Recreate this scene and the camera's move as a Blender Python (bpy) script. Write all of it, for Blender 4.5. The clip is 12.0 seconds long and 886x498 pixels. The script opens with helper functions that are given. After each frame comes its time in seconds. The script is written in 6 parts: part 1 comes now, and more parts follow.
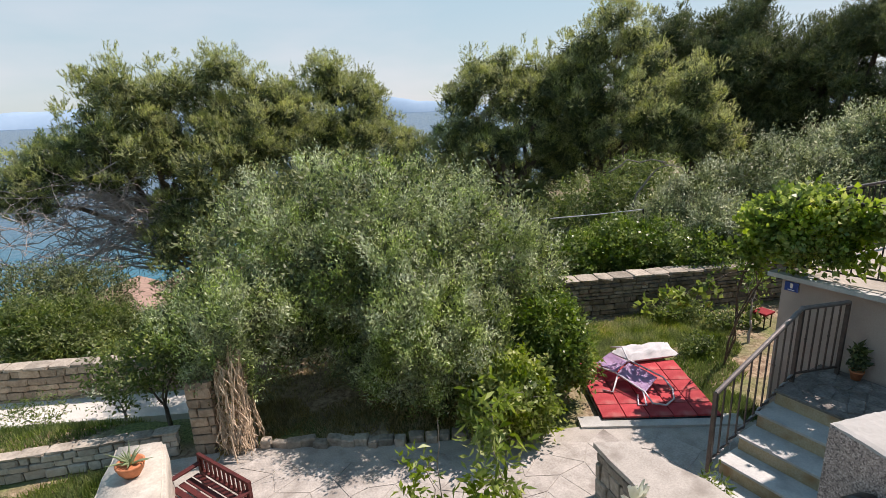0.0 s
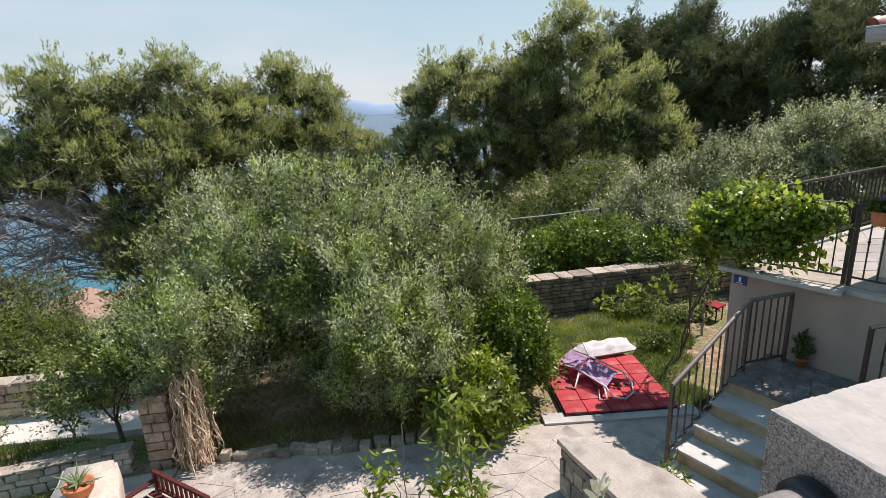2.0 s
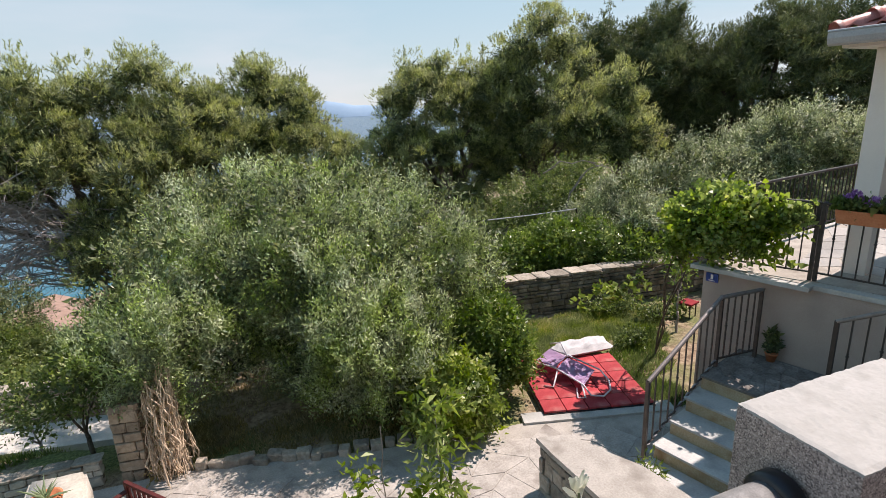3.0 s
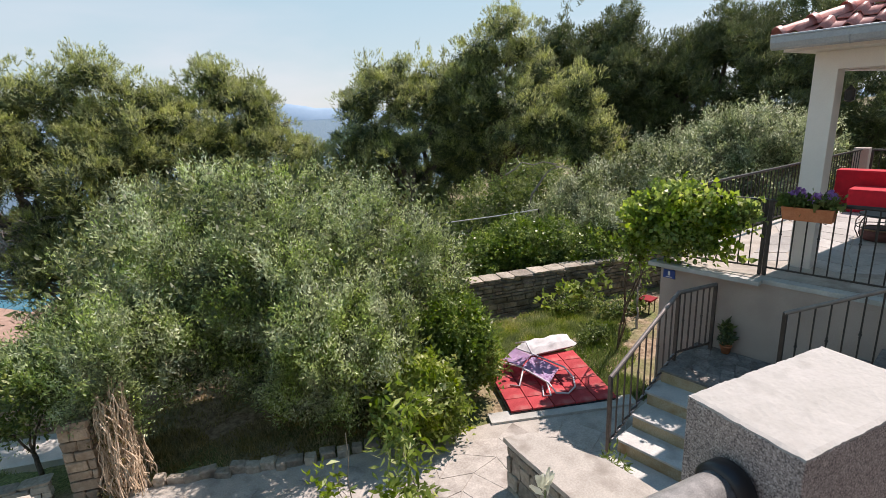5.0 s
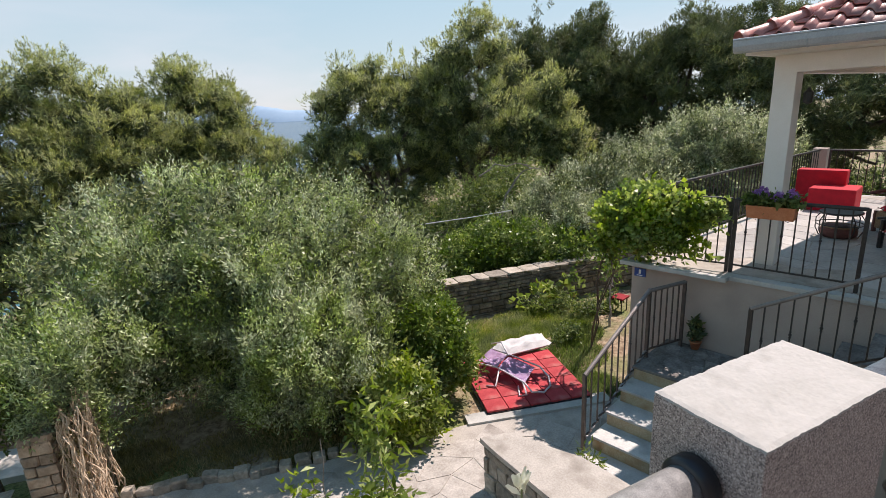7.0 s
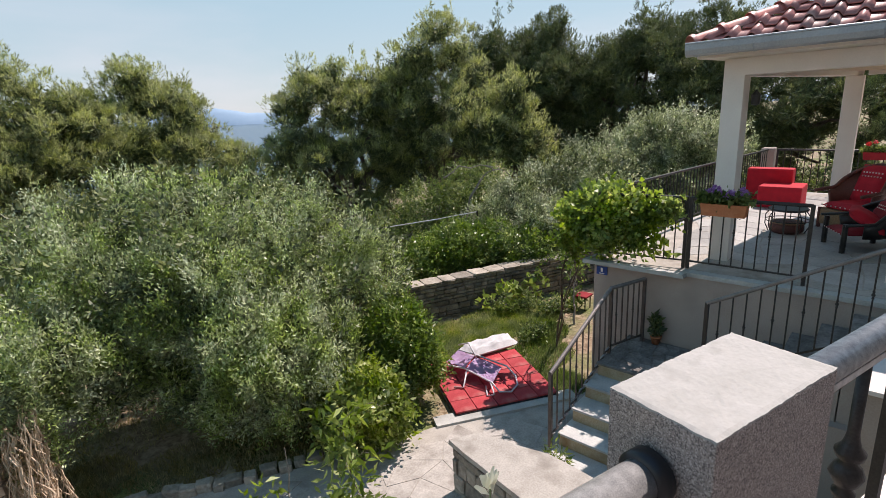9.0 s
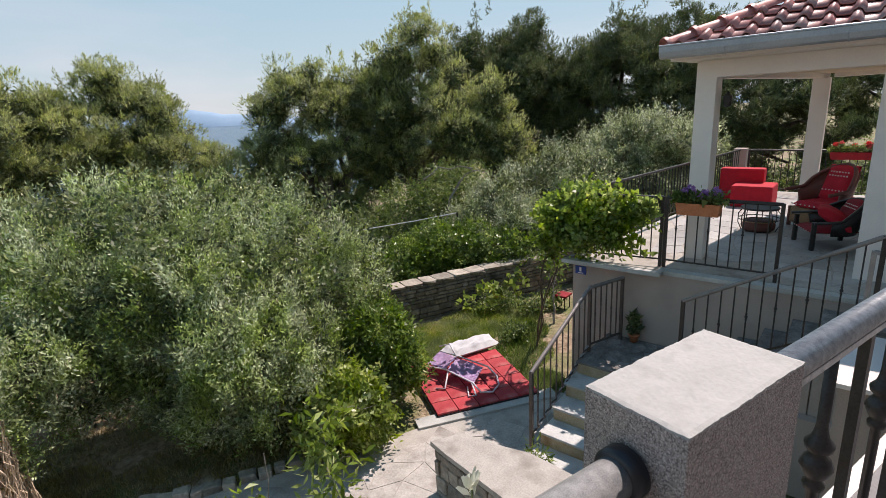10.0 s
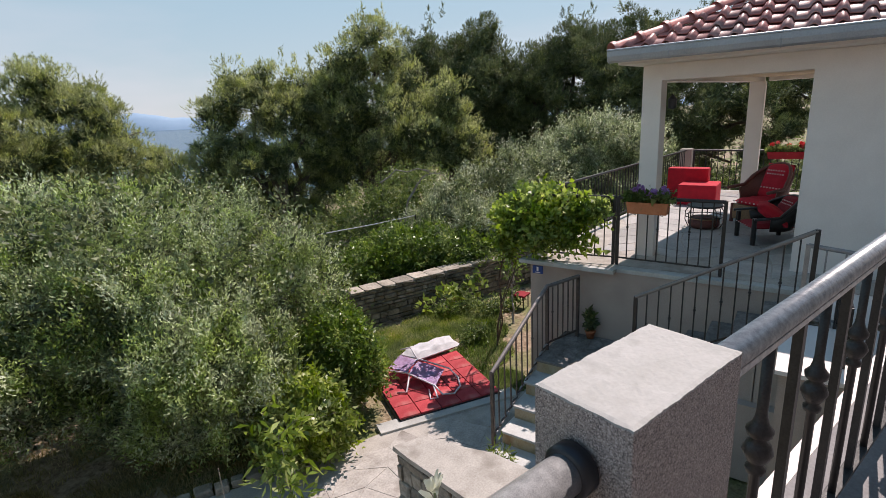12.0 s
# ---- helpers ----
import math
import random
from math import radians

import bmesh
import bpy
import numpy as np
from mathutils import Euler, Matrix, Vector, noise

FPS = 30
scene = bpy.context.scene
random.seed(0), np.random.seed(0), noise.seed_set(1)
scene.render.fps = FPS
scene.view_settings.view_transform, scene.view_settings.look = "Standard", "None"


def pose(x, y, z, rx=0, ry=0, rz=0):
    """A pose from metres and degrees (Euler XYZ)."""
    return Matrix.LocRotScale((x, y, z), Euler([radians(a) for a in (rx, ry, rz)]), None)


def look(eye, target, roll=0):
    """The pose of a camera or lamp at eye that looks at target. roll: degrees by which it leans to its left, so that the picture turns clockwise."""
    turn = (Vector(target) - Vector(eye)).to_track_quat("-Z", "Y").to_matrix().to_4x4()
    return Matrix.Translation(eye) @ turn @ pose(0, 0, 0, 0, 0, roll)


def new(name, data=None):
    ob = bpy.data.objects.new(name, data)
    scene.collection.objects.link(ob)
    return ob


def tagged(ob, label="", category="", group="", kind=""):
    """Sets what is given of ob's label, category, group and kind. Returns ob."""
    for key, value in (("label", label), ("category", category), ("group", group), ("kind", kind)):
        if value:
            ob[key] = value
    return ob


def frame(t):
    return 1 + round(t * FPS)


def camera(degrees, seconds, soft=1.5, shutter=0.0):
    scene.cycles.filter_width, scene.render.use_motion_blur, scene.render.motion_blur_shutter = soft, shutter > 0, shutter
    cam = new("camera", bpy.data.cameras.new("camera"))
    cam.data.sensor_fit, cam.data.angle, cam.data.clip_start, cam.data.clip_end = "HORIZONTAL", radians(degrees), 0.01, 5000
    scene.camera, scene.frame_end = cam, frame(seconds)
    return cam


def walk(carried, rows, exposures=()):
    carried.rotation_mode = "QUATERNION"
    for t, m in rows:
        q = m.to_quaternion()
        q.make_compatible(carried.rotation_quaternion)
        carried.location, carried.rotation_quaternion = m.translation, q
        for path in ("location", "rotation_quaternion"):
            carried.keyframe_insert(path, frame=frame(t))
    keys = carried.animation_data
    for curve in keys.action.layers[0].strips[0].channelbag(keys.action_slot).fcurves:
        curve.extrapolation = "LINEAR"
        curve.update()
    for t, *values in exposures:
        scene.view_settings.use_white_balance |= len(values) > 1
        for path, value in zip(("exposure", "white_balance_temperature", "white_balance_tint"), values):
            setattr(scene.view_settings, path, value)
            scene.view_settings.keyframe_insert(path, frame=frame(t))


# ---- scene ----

from math import sin, cos, tan, pi, hypot, atan2

# ---------------------------------------------------------------- camera
cam = camera(81.67, 12.0, soft=0.8)
ROWS = [
    (0.0, -0.1118, 0.0327, 4.0337, -30.00, -15.28, 2.43),
    (0.5, -0.1068, 0.0324, 4.0320, -30.86, -15.23, 2.46),
    (1.0, -0.1015, 0.0321, 4.0301, -31.77, -15.21, 2.48),
    (1.5, -0.0970, 0.0317, 4.0286, -32.56, -15.20, 2.52),
    (2.0, -0.0876, 0.0307, 4.0253, -34.26, -15.20, 2.59),
    (2.5, -0.0820, 0.0300, 4.0234, -35.31, -15.17, 2.60),
    (3.0, -0.0744, 0.0288, 4.0209, -36.74, -15.13, 2.62),
    (5.0, -0.0546, 0.0247, 4.0146, -40.75, -15.04, 2.74),
    (5.5, -0.0520, 0.0240, 4.0138, -41.30, -14.99, 2.67),
    (6.0, -0.0496, 0.0233, 4.0131, -41.82, -14.99, 2.67),
    (6.5, -0.0465, 0.0224, 4.0121, -42.49, -14.96, 2.75),
    (7.0, -0.0415, 0.0209, 4.0106, -43.60, -14.96, 2.77),
    (9.0, -0.0251, 0.0145, 4.0060, -47.49, -14.90, 2.88),
    (9.5, -0.0214, 0.0128, 4.0050, -48.43, -14.88, 2.90),
    (10.0, -0.0164, 0.0103, 4.0038, -49.73, -14.86, 2.90),
    (10.5, -0.0125, 0.0081, 4.0028, -50.76, -14.84, 2.88),
    (11.0, -0.0086, 0.0058, 4.0019, -51.85, -14.84, 2.88),
    (11.5, -0.0043, 0.0030, 4.0009, -53.11, -14.81, 2.92),
    (12.0, 0.0000, 0.0000, 4.0000, -54.39, -14.80, 3.02),
]
walk(cam, [(t, pose(x, y, z, 90 + pitch, 0, yaw) @ pose(0, 0, 0, 0, 0, -roll)) for t, x, y, z, yaw, pitch, roll in ROWS],
     exposures=[(0.0, 0.36, 6700, 20), (4.0, 0.44, 6700, 20), (7.0, 0.44, 6680, 20), (9.5, 0.32, 6600, 20), (12.0, 0.22, 6550, 21)])

# ---------------------------------------------------------------- world and sun
SUN = Vector((0.68, -0.04, 1.0)).normalized()
world = bpy.data.worlds.new("sky")
scene.world = world
world.use_nodes = True
wn = world.node_tree.nodes
wl = world.node_tree.links
sky = wn.new("ShaderNodeTexSky")
sky.sky_type = "NISHITA"
sky.sun_disc = False
sky.sun_elevation = math.asin(SUN.z)
sky.sun_rotation = atan2(SUN.x, SUN.y)
sky.air_density, sky.dust_density, sky.ozone_density = 1.0, 0.5, 1.5
# sea haze: paler towards the horizon, with thin cloud low down
wco = wn.new("ShaderNodeTexCoord")
wmap = wn.new("ShaderNodeMapping")
wmap.inputs["Scale"].default_value = (1.0, 1.0, 4.0)
wnoise = wn.new("ShaderNodeTexNoise")
wnoise.inputs["Scale"].default_value = 2.4
wnoise.inputs["Detail"].default_value = 5
wcloud = wn.new("ShaderNodeMapRange")
wcloud.inputs["From Min"].default_value, wcloud.inputs["From Max"].default_value = 0.40, 0.70
wsep = wn.new("ShaderNodeSeparateXYZ")
whaze = wn.new("ShaderNodeValToRGB")
whaze.color_ramp.elements[0].position, whaze.color_ramp.elements[0].color = 0.0, (0.60, 0.72, 0.74, 1)
whaze.color_ramp.elements[1].position, whaze.color_ramp.elements[1].color = 0.36, (0.34, 0.65, 0.76, 1)
zenith = whaze.color_ramp.elements.new(0.95)
zenith.color = (0.09, 0.22, 0.38, 1)
wlow = wn.new("ShaderNodeMapRange")
wlow.inputs["From Min"].default_value, wlow.inputs["From Max"].default_value = 0.26, 0.06
wlow.inputs["To Min"].default_value, wlow.inputs["To Max"].default_value = 0.0, 0.55
wmul = wn.new("ShaderNodeMath")
wmul.operation = "MULTIPLY"
wscale = wn.new("ShaderNodeVectorMath")
wscale.operation = "SCALE"
wscale.inputs["Scale"].default_value = 7.5
wmix = wn.new("ShaderNodeMix")
wmix.data_type = "RGBA"
wmix.inputs["Factor"].default_value = 0.8
wmix2 = wn.new("ShaderNodeMix")
wmix2.data_type = "RGBA"
wmix2.inputs["B"].default_value = (6.6, 6.6, 6.9, 1)
wl.new(wco.outputs["Generated"], wmap.inputs["Vector"])
wl.new(wmap.outputs["Vector"], wnoise.inputs["Vector"])
wl.new(wnoise.outputs["Fac"], wcloud.inputs["Value"])
wl.new(wco.outputs["Generated"], wsep.inputs["Vector"])
wl.new(wsep.outputs["Z"], wlow.inputs["Value"])
wl.new(wsep.outputs["Z"], whaze.inputs["Fac"])
wl.new(wcloud.outputs["Result"], wmul.inputs[0])
wl.new(wlow.outputs["Result"], wmul.inputs[1])
wl.new(whaze.outputs["Color"], wscale.inputs[0])
wl.new(sky.outputs["Color"], wmix.inputs["A"])
wl.new(wscale.outputs["Vector"], wmix.inputs["B"])
wl.new(wmul.outputs["Value"], wmix2.inputs["Factor"])
wl.new(wmix.outputs["Result"], wmix2.inputs["A"])
wl.new(wmix2.outputs["Result"], wn["Background"].inputs["Color"])
wn["Background"].inputs["Strength"].default_value = 0.104
sun_data = bpy.data.lights.new("sun", "SUN")
sun_data.energy, sun_data.angle, sun_data.color = 4.6, radians(0.53), (1.0, 0.925, 0.83)
sun_ob = new("sun", sun_data)
sun_ob.matrix_world = look(SUN * 60, (0, 0, 0))

# ---------------------------------------------------------------- materials
def node_material(name):
    m = bpy.data.materials.new(name)
    m.use_nodes = True
    return m, m.node_tree.nodes, m.node_tree.links, m.node_tree.nodes["Principled BSDF"]


def surface(name, dark, light, scale=6.0, rough=0.8, metal=0.0, bump=0.3, fine=60.0, stain=None, stain_scale=1.2,
            stain_at=(0.55, 0.75), coords="Object", piece=0.0, distance=0.01):
    """A surface with a grain and a coarser mottle, optional stains, optional shift of tone from piece to piece."""
    m, n, l, b = node_material(name)
    co = n.new("ShaderNodeTexCoord")
    src = n.new("ShaderNodeNewGeometry").outputs["Position"] if coords == "World" else co.outputs[coords]
    t1 = n.new("ShaderNodeTexNoise")
    t1.inputs["Scale"].default_value, t1.inputs["Detail"].default_value = scale, 6
    t2 = n.new("ShaderNodeTexNoise")
    t2.inputs["Scale"].default_value, t2.inputs["Detail"].default_value = fine, 4
    for t in (t1, t2):
        l.new(src, t.inputs["Vector"])
    add = n.new("ShaderNodeMath")
    add.operation = "MULTIPLY_ADD"
    add.inputs[1].default_value = 0.45
    l.new(t2.outputs["Fac"], add.inputs[0])
    half = n.new("ShaderNodeMath")
    half.operation = "MULTIPLY"
    half.inputs[1].default_value = 0.55
    l.new(t1.outputs["Fac"], half.inputs[0])
    l.new(half.outputs[0], add.inputs[2])
    ramp = n.new("ShaderNodeValToRGB")
    ramp.color_ramp.elements[0].position, ramp.color_ramp.elements[1].position = 0.36, 0.64
    ramp.color_ramp.elements[0].color, ramp.color_ramp.elements[1].color = (*dark, 1), (*light, 1)
    l.new(add.outputs[0], ramp.inputs["Fac"])
    out = ramp.outputs["Color"]
    if stain:
        t3 = n.new("ShaderNodeTexNoise")
        t3.inputs["Scale"].default_value, t3.inputs["Detail"].default_value = stain_scale, 8
        l.new(src, t3.inputs["Vector"])
        mr = n.new("ShaderNodeMapRange")
        mr.inputs["From Min"].default_value, mr.inputs["From Max"].default_value = stain_at
        l.new(t3.outputs["Fac"], mr.inputs["Value"])
        mx = n.new("ShaderNodeMix")
        mx.data_type = "RGBA"
        l.new(mr.outputs["Result"], mx.inputs["Factor"])
        l.new(out, mx.inputs["A"])
        mx.inputs["B"].default_value = (*stain, 1)
        out = mx.outputs["Result"]
    if piece:
        info = n.new("ShaderNodeObjectInfo")
        geo = n.new("ShaderNodeNewGeometry")
        sm = n.new("ShaderNodeMath")
        sm.operation = "ADD"
        l.new(info.outputs["Random"], sm.inputs[0])
        l.new(geo.outputs["Random Per Island"], sm.inputs[1])
        fr = n.new("ShaderNodeMath")
        fr.operation = "FRACT"
        l.new(sm.outputs[0], fr.inputs[0])
        pr = n.new("ShaderNodeMapRange")
        pr.inputs["To Min"].default_value, pr.inputs["To Max"].default_value = 1 - piece, 1 + piece
        l.new(fr.outputs[0], pr.inputs["Value"])
        hs = n.new("ShaderNodeHueSaturation")
        l.new(pr.outputs["Result"], hs.inputs["Value"])
        l.new(out, hs.inputs["Color"])
        out = hs.outputs["Color"]
    l.new(out, b.inputs["Base Color"])
    b.inputs["Roughness"].default_value, b.inputs["Metallic"].default_value = rough, metal
    if bump:
        bp = n.new("ShaderNodeBump")
        bp.inputs["Strength"].default_value, bp.inputs["Distance"].default_value = bump, distance
        l.new(add.outputs[0], bp.inputs["Height"])
        l.new(bp.outputs["Normal"], b.inputs["Normal"])
    return m


def leaf_material(name, dark, light, pale=None, rough=0.5, through_light=0.35, vary=0.15):
    """Leaves: tone by leaf and by clump, some light coming through."""
    m, n, l, b = node_material(name)
    geo = n.new("ShaderNodeNewGeometry")
    ramp = n.new("ShaderNodeValToRGB")
    ramp.color_ramp.elements[0].color, ramp.color_ramp.elements[1].color = (*dark, 1), (*light, 1)
    if pale:
        e = ramp.color_ramp.elements.new(0.84)
        e.color = (*light, 1)
        ramp.color_ramp.elements[2].color = (*pale, 1)
    t = n.new("ShaderNodeTexNoise")
    t.inputs["Scale"].default_value, t.inputs["Detail"].default_value = 1.7, 3
    l.new(geo.outputs["Position"], t.inputs["Vector"])
    mr = n.new("ShaderNodeMapRange")
    mr.inputs["From Min"].default_value, mr.inputs["From Max"].default_value = 0.3, 0.7
    mr.inputs["To Min"].default_value, mr.inputs["To Max"].default_value = -0.38, 0.38
    l.new(t.outputs["Fac"], mr.inputs["Value"])
    ad = n.new("ShaderNodeMath")
    ad.operation = "ADD"
    ad.use_clamp = True
    l.new(geo.outputs["Random Per Island"], ad.inputs[0])
    l.new(mr.outputs["Result"], ad.inputs[1])
    l.new(ad.outputs[0], ramp.inputs["Fac"])
    patch = n.new("ShaderNodeTexNoise")
    patch.inputs["Scale"].default_value, patch.inputs["Detail"].default_value = 2.6, 2
    l.new(geo.outputs["Position"], patch.inputs["Vector"])
    sat = n.new("ShaderNodeMapRange")
    sat.inputs["From Min"].default_value, sat.inputs["From Max"].default_value = 0.36, 0.64
    sat.inputs["To Min"].default_value, sat.inputs["To Max"].default_value = 1 - vary, 1 + vary
    l.new(patch.outputs["Fac"], sat.inputs["Value"])
    tone = n.new("ShaderNodeHueSaturation")
    l.new(sat.outputs["Result"], tone.inputs["Saturation"])
    l.new(ramp.outputs["Color"], tone.inputs["Color"])
    l.new(tone.outputs["Color"], b.inputs["Base Color"])
    b.inputs["Roughness"].default_value = rough
    tr = n.new("ShaderNodeBsdfTranslucent")
    hs = n.new("ShaderNodeHueSaturation")
    hs.inputs["Saturation"].default_value, hs.inputs["Value"].default_value = 1.05, 1.6
    l.new(tone.outputs["Color"], hs.inputs["Color"])
    l.new(hs.outputs["Color"], tr.inputs["Color"])
    mx = n.new("ShaderNodeMixShader")
    mx.inputs["Fac"].default_value = through_light
    l.new(b.outputs[0], mx.inputs[1])
    l.new(tr.outputs[0], mx.inputs[2])
    l.new(mx.outputs[0], n["Material Output"].inputs["Surface"])
    return m


M = {}
M["plaster_white"] = surface("plaster_white", (0.79, 0.715, 0.665), (0.86, 0.785, 0.735), 3, 0.9, bump=0.15, fine=90)
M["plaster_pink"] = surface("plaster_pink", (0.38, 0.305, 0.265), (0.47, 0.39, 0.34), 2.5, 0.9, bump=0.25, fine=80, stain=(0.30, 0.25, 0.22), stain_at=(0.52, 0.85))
M["slab"] = surface("slab", (0.40, 0.40, 0.38), (0.56, 0.55, 0.52), 5, 0.85, bump=0.3, stain=(0.22, 0.22, 0.20), stain_at=(0.5, 0.8))
M["terrace_floor"] = surface("terrace_floor", (0.30, 0.29, 0.28), (0.46, 0.44, 0.42), 3, 0.5, bump=0.2, piece=0.22, fine=30, stain=(0.24, 0.23, 0.22), stain_scale=2.5)
# stain tone gives brown stains and also painted blotches of tree shadow
M["paving"] = surface("paving", (0.33, 0.30, 0.27), (0.53, 0.49, 0.45), 4.5, 0.88, bump=0.7, fine=40, piece=0.025, stain=(0.22, 0.19, 0.165), stain_scale=2.6, stain_at=(0.50, 0.74), coords="World")
M["mortar"] = surface("mortar", (0.34, 0.31, 0.275), (0.50, 0.46, 0.415), 5, 0.95, bump=0.5, fine=50, stain=(0.24, 0.21, 0.18), stain_scale=3, stain_at=(0.55, 0.75), coords="World")
M["limestone"] = surface("limestone", (0.24, 0.205, 0.165), (0.44, 0.385, 0.32), 5, 0.9, bump=0.9, fine=26, piece=0.3, stain=(0.12, 0.10, 0.08), stain_scale=3, stain_at=(0.55, 0.78), coords="World", distance=0.03)
M["limestone_pale"] = surface("limestone_pale", (0.38, 0.345, 0.295), (0.57, 0.525, 0.46), 5, 0.9, bump=0.8, fine=30, piece=0.2, stain=(0.22, 0.19, 0.155), stain_scale=2.5, stain_at=(0.52, 0.75), coords="World", distance=0.02)
M["limestone_warm"] = surface("limestone_warm", (0.27, 0.20, 0.14), (0.46, 0.36, 0.27), 5, 0.9, bump=0.9, fine=26, piece=0.3, stain=(0.15, 0.11, 0.08), stain_scale=3, stain_at=(0.55, 0.78), coords="World", distance=0.03)
# limestone copy darkened to carry the shade on the garden wall's face
M["limestone_shade"] = surface("limestone_shade", (0.15, 0.125, 0.10), (0.32, 0.27, 0.22), 5, 0.9, bump=0.9, fine=26, piece=0.32, stain=(0.085, 0.07, 0.055), stain_scale=3, stain_at=(0.5, 0.75), coords="World", distance=0.03)
# dark cobble stone, with the landing's shade also put into its tone
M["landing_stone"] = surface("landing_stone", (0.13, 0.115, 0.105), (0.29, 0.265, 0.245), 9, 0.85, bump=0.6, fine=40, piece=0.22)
M["wall_core"] = surface("wall_core", (0.10, 0.085, 0.07), (0.20, 0.17, 0.14), 8, 0.95, bump=0.6, coords="World")
M["step_tread"] = surface("step_tread", (0.42, 0.42, 0.41), (0.60, 0.59, 0.56), 4, 0.7, bump=0.25, piece=0.08, stain=(0.33, 0.32, 0.31), stain_scale=3)
M["step_riser"] = surface("step_riser", (0.40, 0.30, 0.17), (0.58, 0.50, 0.36), 4, 0.85, bump=0.4, stain=(0.34, 0.20, 0.09), stain_scale=4, stain_at=(0.5, 0.7))
M["iron"] = surface("iron", (0.018, 0.016, 0.016), (0.042, 0.037, 0.036), 20, 0.42, 0.15, bump=0.2, fine=160)
M["iron_warm"] = surface("iron_warm", (0.075, 0.055, 0.047), (0.13, 0.10, 0.088), 20, 0.5, 0.2, bump=0.2, fine=160)
M["rail_top"] = surface("rail_top", (0.17, 0.145, 0.135), (0.27, 0.24, 0.225), 14, 0.5, 0.2, bump=0.25, fine=160)
M["iron_grey"] = surface("iron_grey", (0.26, 0.25, 0.25), (0.40, 0.39, 0.39), 14, 0.45, 0.6, bump=0.25, fine=160)
M["tube_paint"] = surface("tube_paint", (0.25, 0.25, 0.255), (0.52, 0.515, 0.515), 60, 0.32, 0.4, bump=0.5, fine=520, distance=0.001)
M["cap_plaster"] = surface("cap_plaster", (0.40, 0.385, 0.36), (0.46, 0.44, 0.42), 14, 0.95, bump=0.6, fine=140, stain=(0.35, 0.335, 0.31), stain_scale=22, stain_at=(0.6, 0.8), distance=0.003)
M["balcony_tile"] = surface("balcony_tile", (0.13, 0.12, 0.12), (0.21, 0.195, 0.195), 4, 0.6, bump=0.2)
M["mattress"] = surface("mattress", (0.50, 0.485, 0.50), (0.62, 0.60, 0.615), 9, 0.9, bump=0.4)
M["lilac"] = surface("lilac", (0.52, 0.36, 0.58), (0.66, 0.48, 0.70), 12, 0.8, bump=0.2, fine=200)
M["red_rubber"] = surface("red_rubber", (0.34, 0.026, 0.034), (0.50, 0.055, 0.065), 9, 0.85, bump=0.5, fine=120, piece=0.16, stain=(0.46, 0.19, 0.17), stain_scale=3.5, stain_at=(0.52, 0.8))
M["red_cloth"] = surface("red_cloth", (0.42, 0.006, 0.02), (0.58, 0.012, 0.03), 8, 0.85, bump=0.2, fine=180)
M["red_dark"] = surface("red_dark", (0.20, 0.006, 0.012), (0.32, 0.010, 0.02), 8, 0.85, bump=0.2, fine=180)
M["red_wood"] = surface("red_wood", (0.055, 0.010, 0.010), (0.12, 0.022, 0.02), 14, 0.6, bump=0.3)
M["terracotta"] = surface("terracotta", (0.50, 0.16, 0.065), (0.64, 0.25, 0.12), 8, 0.85, bump=0.3)
M["roof_tile"] = surface("roof_tile", (0.36, 0.11, 0.095), (0.54, 0.21, 0.18), 4, 0.42, bump=0.4, fine=60, piece=0.22, stain=(0.62, 0.45, 0.40), stain_scale=3, stain_at=(0.48, 0.8), coords="World")
M["zinc"] = surface("zinc", (0.30, 0.33, 0.37), (0.40, 0.43, 0.47), 3, 0.45, 0.4, bump=0.1)
M["soffit"] = surface("soffit", (0.50, 0.39, 0.27), (0.60, 0.48, 0.34), 3, 0.8, bump=0.15)
M["wicker"] = surface("wicker", (0.10, 0.028, 0.022), (0.20, 0.06, 0.045), 60, 0.55, bump=0.9, fine=150)
M["wicker_tan"] = surface("wicker_tan", (0.22, 0.12, 0.06), (0.36, 0.21, 0.11), 60, 0.6, bump=0.9, fine=150)
M["dark_wood"] = surface("dark_wood", (0.012, 0.009, 0.009), (0.03, 0.022, 0.02), 12, 0.4, bump=0.2)
M["white_pattern"] = surface("white_pattern", (0.6, 0.5, 0.48), (0.75, 0.62, 0.6), 12, 0.85, bump=0.1)
M["plate_blue"] = surface("plate_blue", (0.012, 0.05, 0.24), (0.02, 0.07, 0.32), 12, 0.35, bump=0.0)
M["plate_white"] = surface("plate_white", (0.75, 0.75, 0.75), (0.85, 0.85, 0.85), 12, 0.4, bump=0.0)
M["bark"] = surface("bark", (0.07, 0.052, 0.04), (0.20, 0.155, 0.12), 7, 0.95, bump=1.0, fine=38, coords="World", distance=0.03)
M["bark_grey"] = surface("bark_grey", (0.16, 0.14, 0.125), (0.34, 0.30, 0.27), 9, 0.95, bump=1.0, fine=45, coords="World", distance=0.02)
M["old_vine"] = surface("old_vine", (0.42, 0.31, 0.21), (0.70, 0.56, 0.42), 12, 0.95, bump=0.9, fine=60, coords="World")
M["white_metal"] = surface("white_metal", (0.62, 0.58, 0.62), (0.74, 0.70, 0.74), 9, 0.35, bump=0.0)
M["black_plastic"] = surface("black_plastic", (0.012, 0.012, 0.016), (0.02, 0.02, 0.024), 10, 0.35, bump=0.1)
# palest olive tone paints leaf glints as well as silvery undersides
M["olive_leaf"] = leaf_material("olive_leaf", (0.125, 0.165, 0.065), (0.44, 0.525, 0.235), (0.68, 0.73, 0.50), 0.36, 0.46, 0.34)
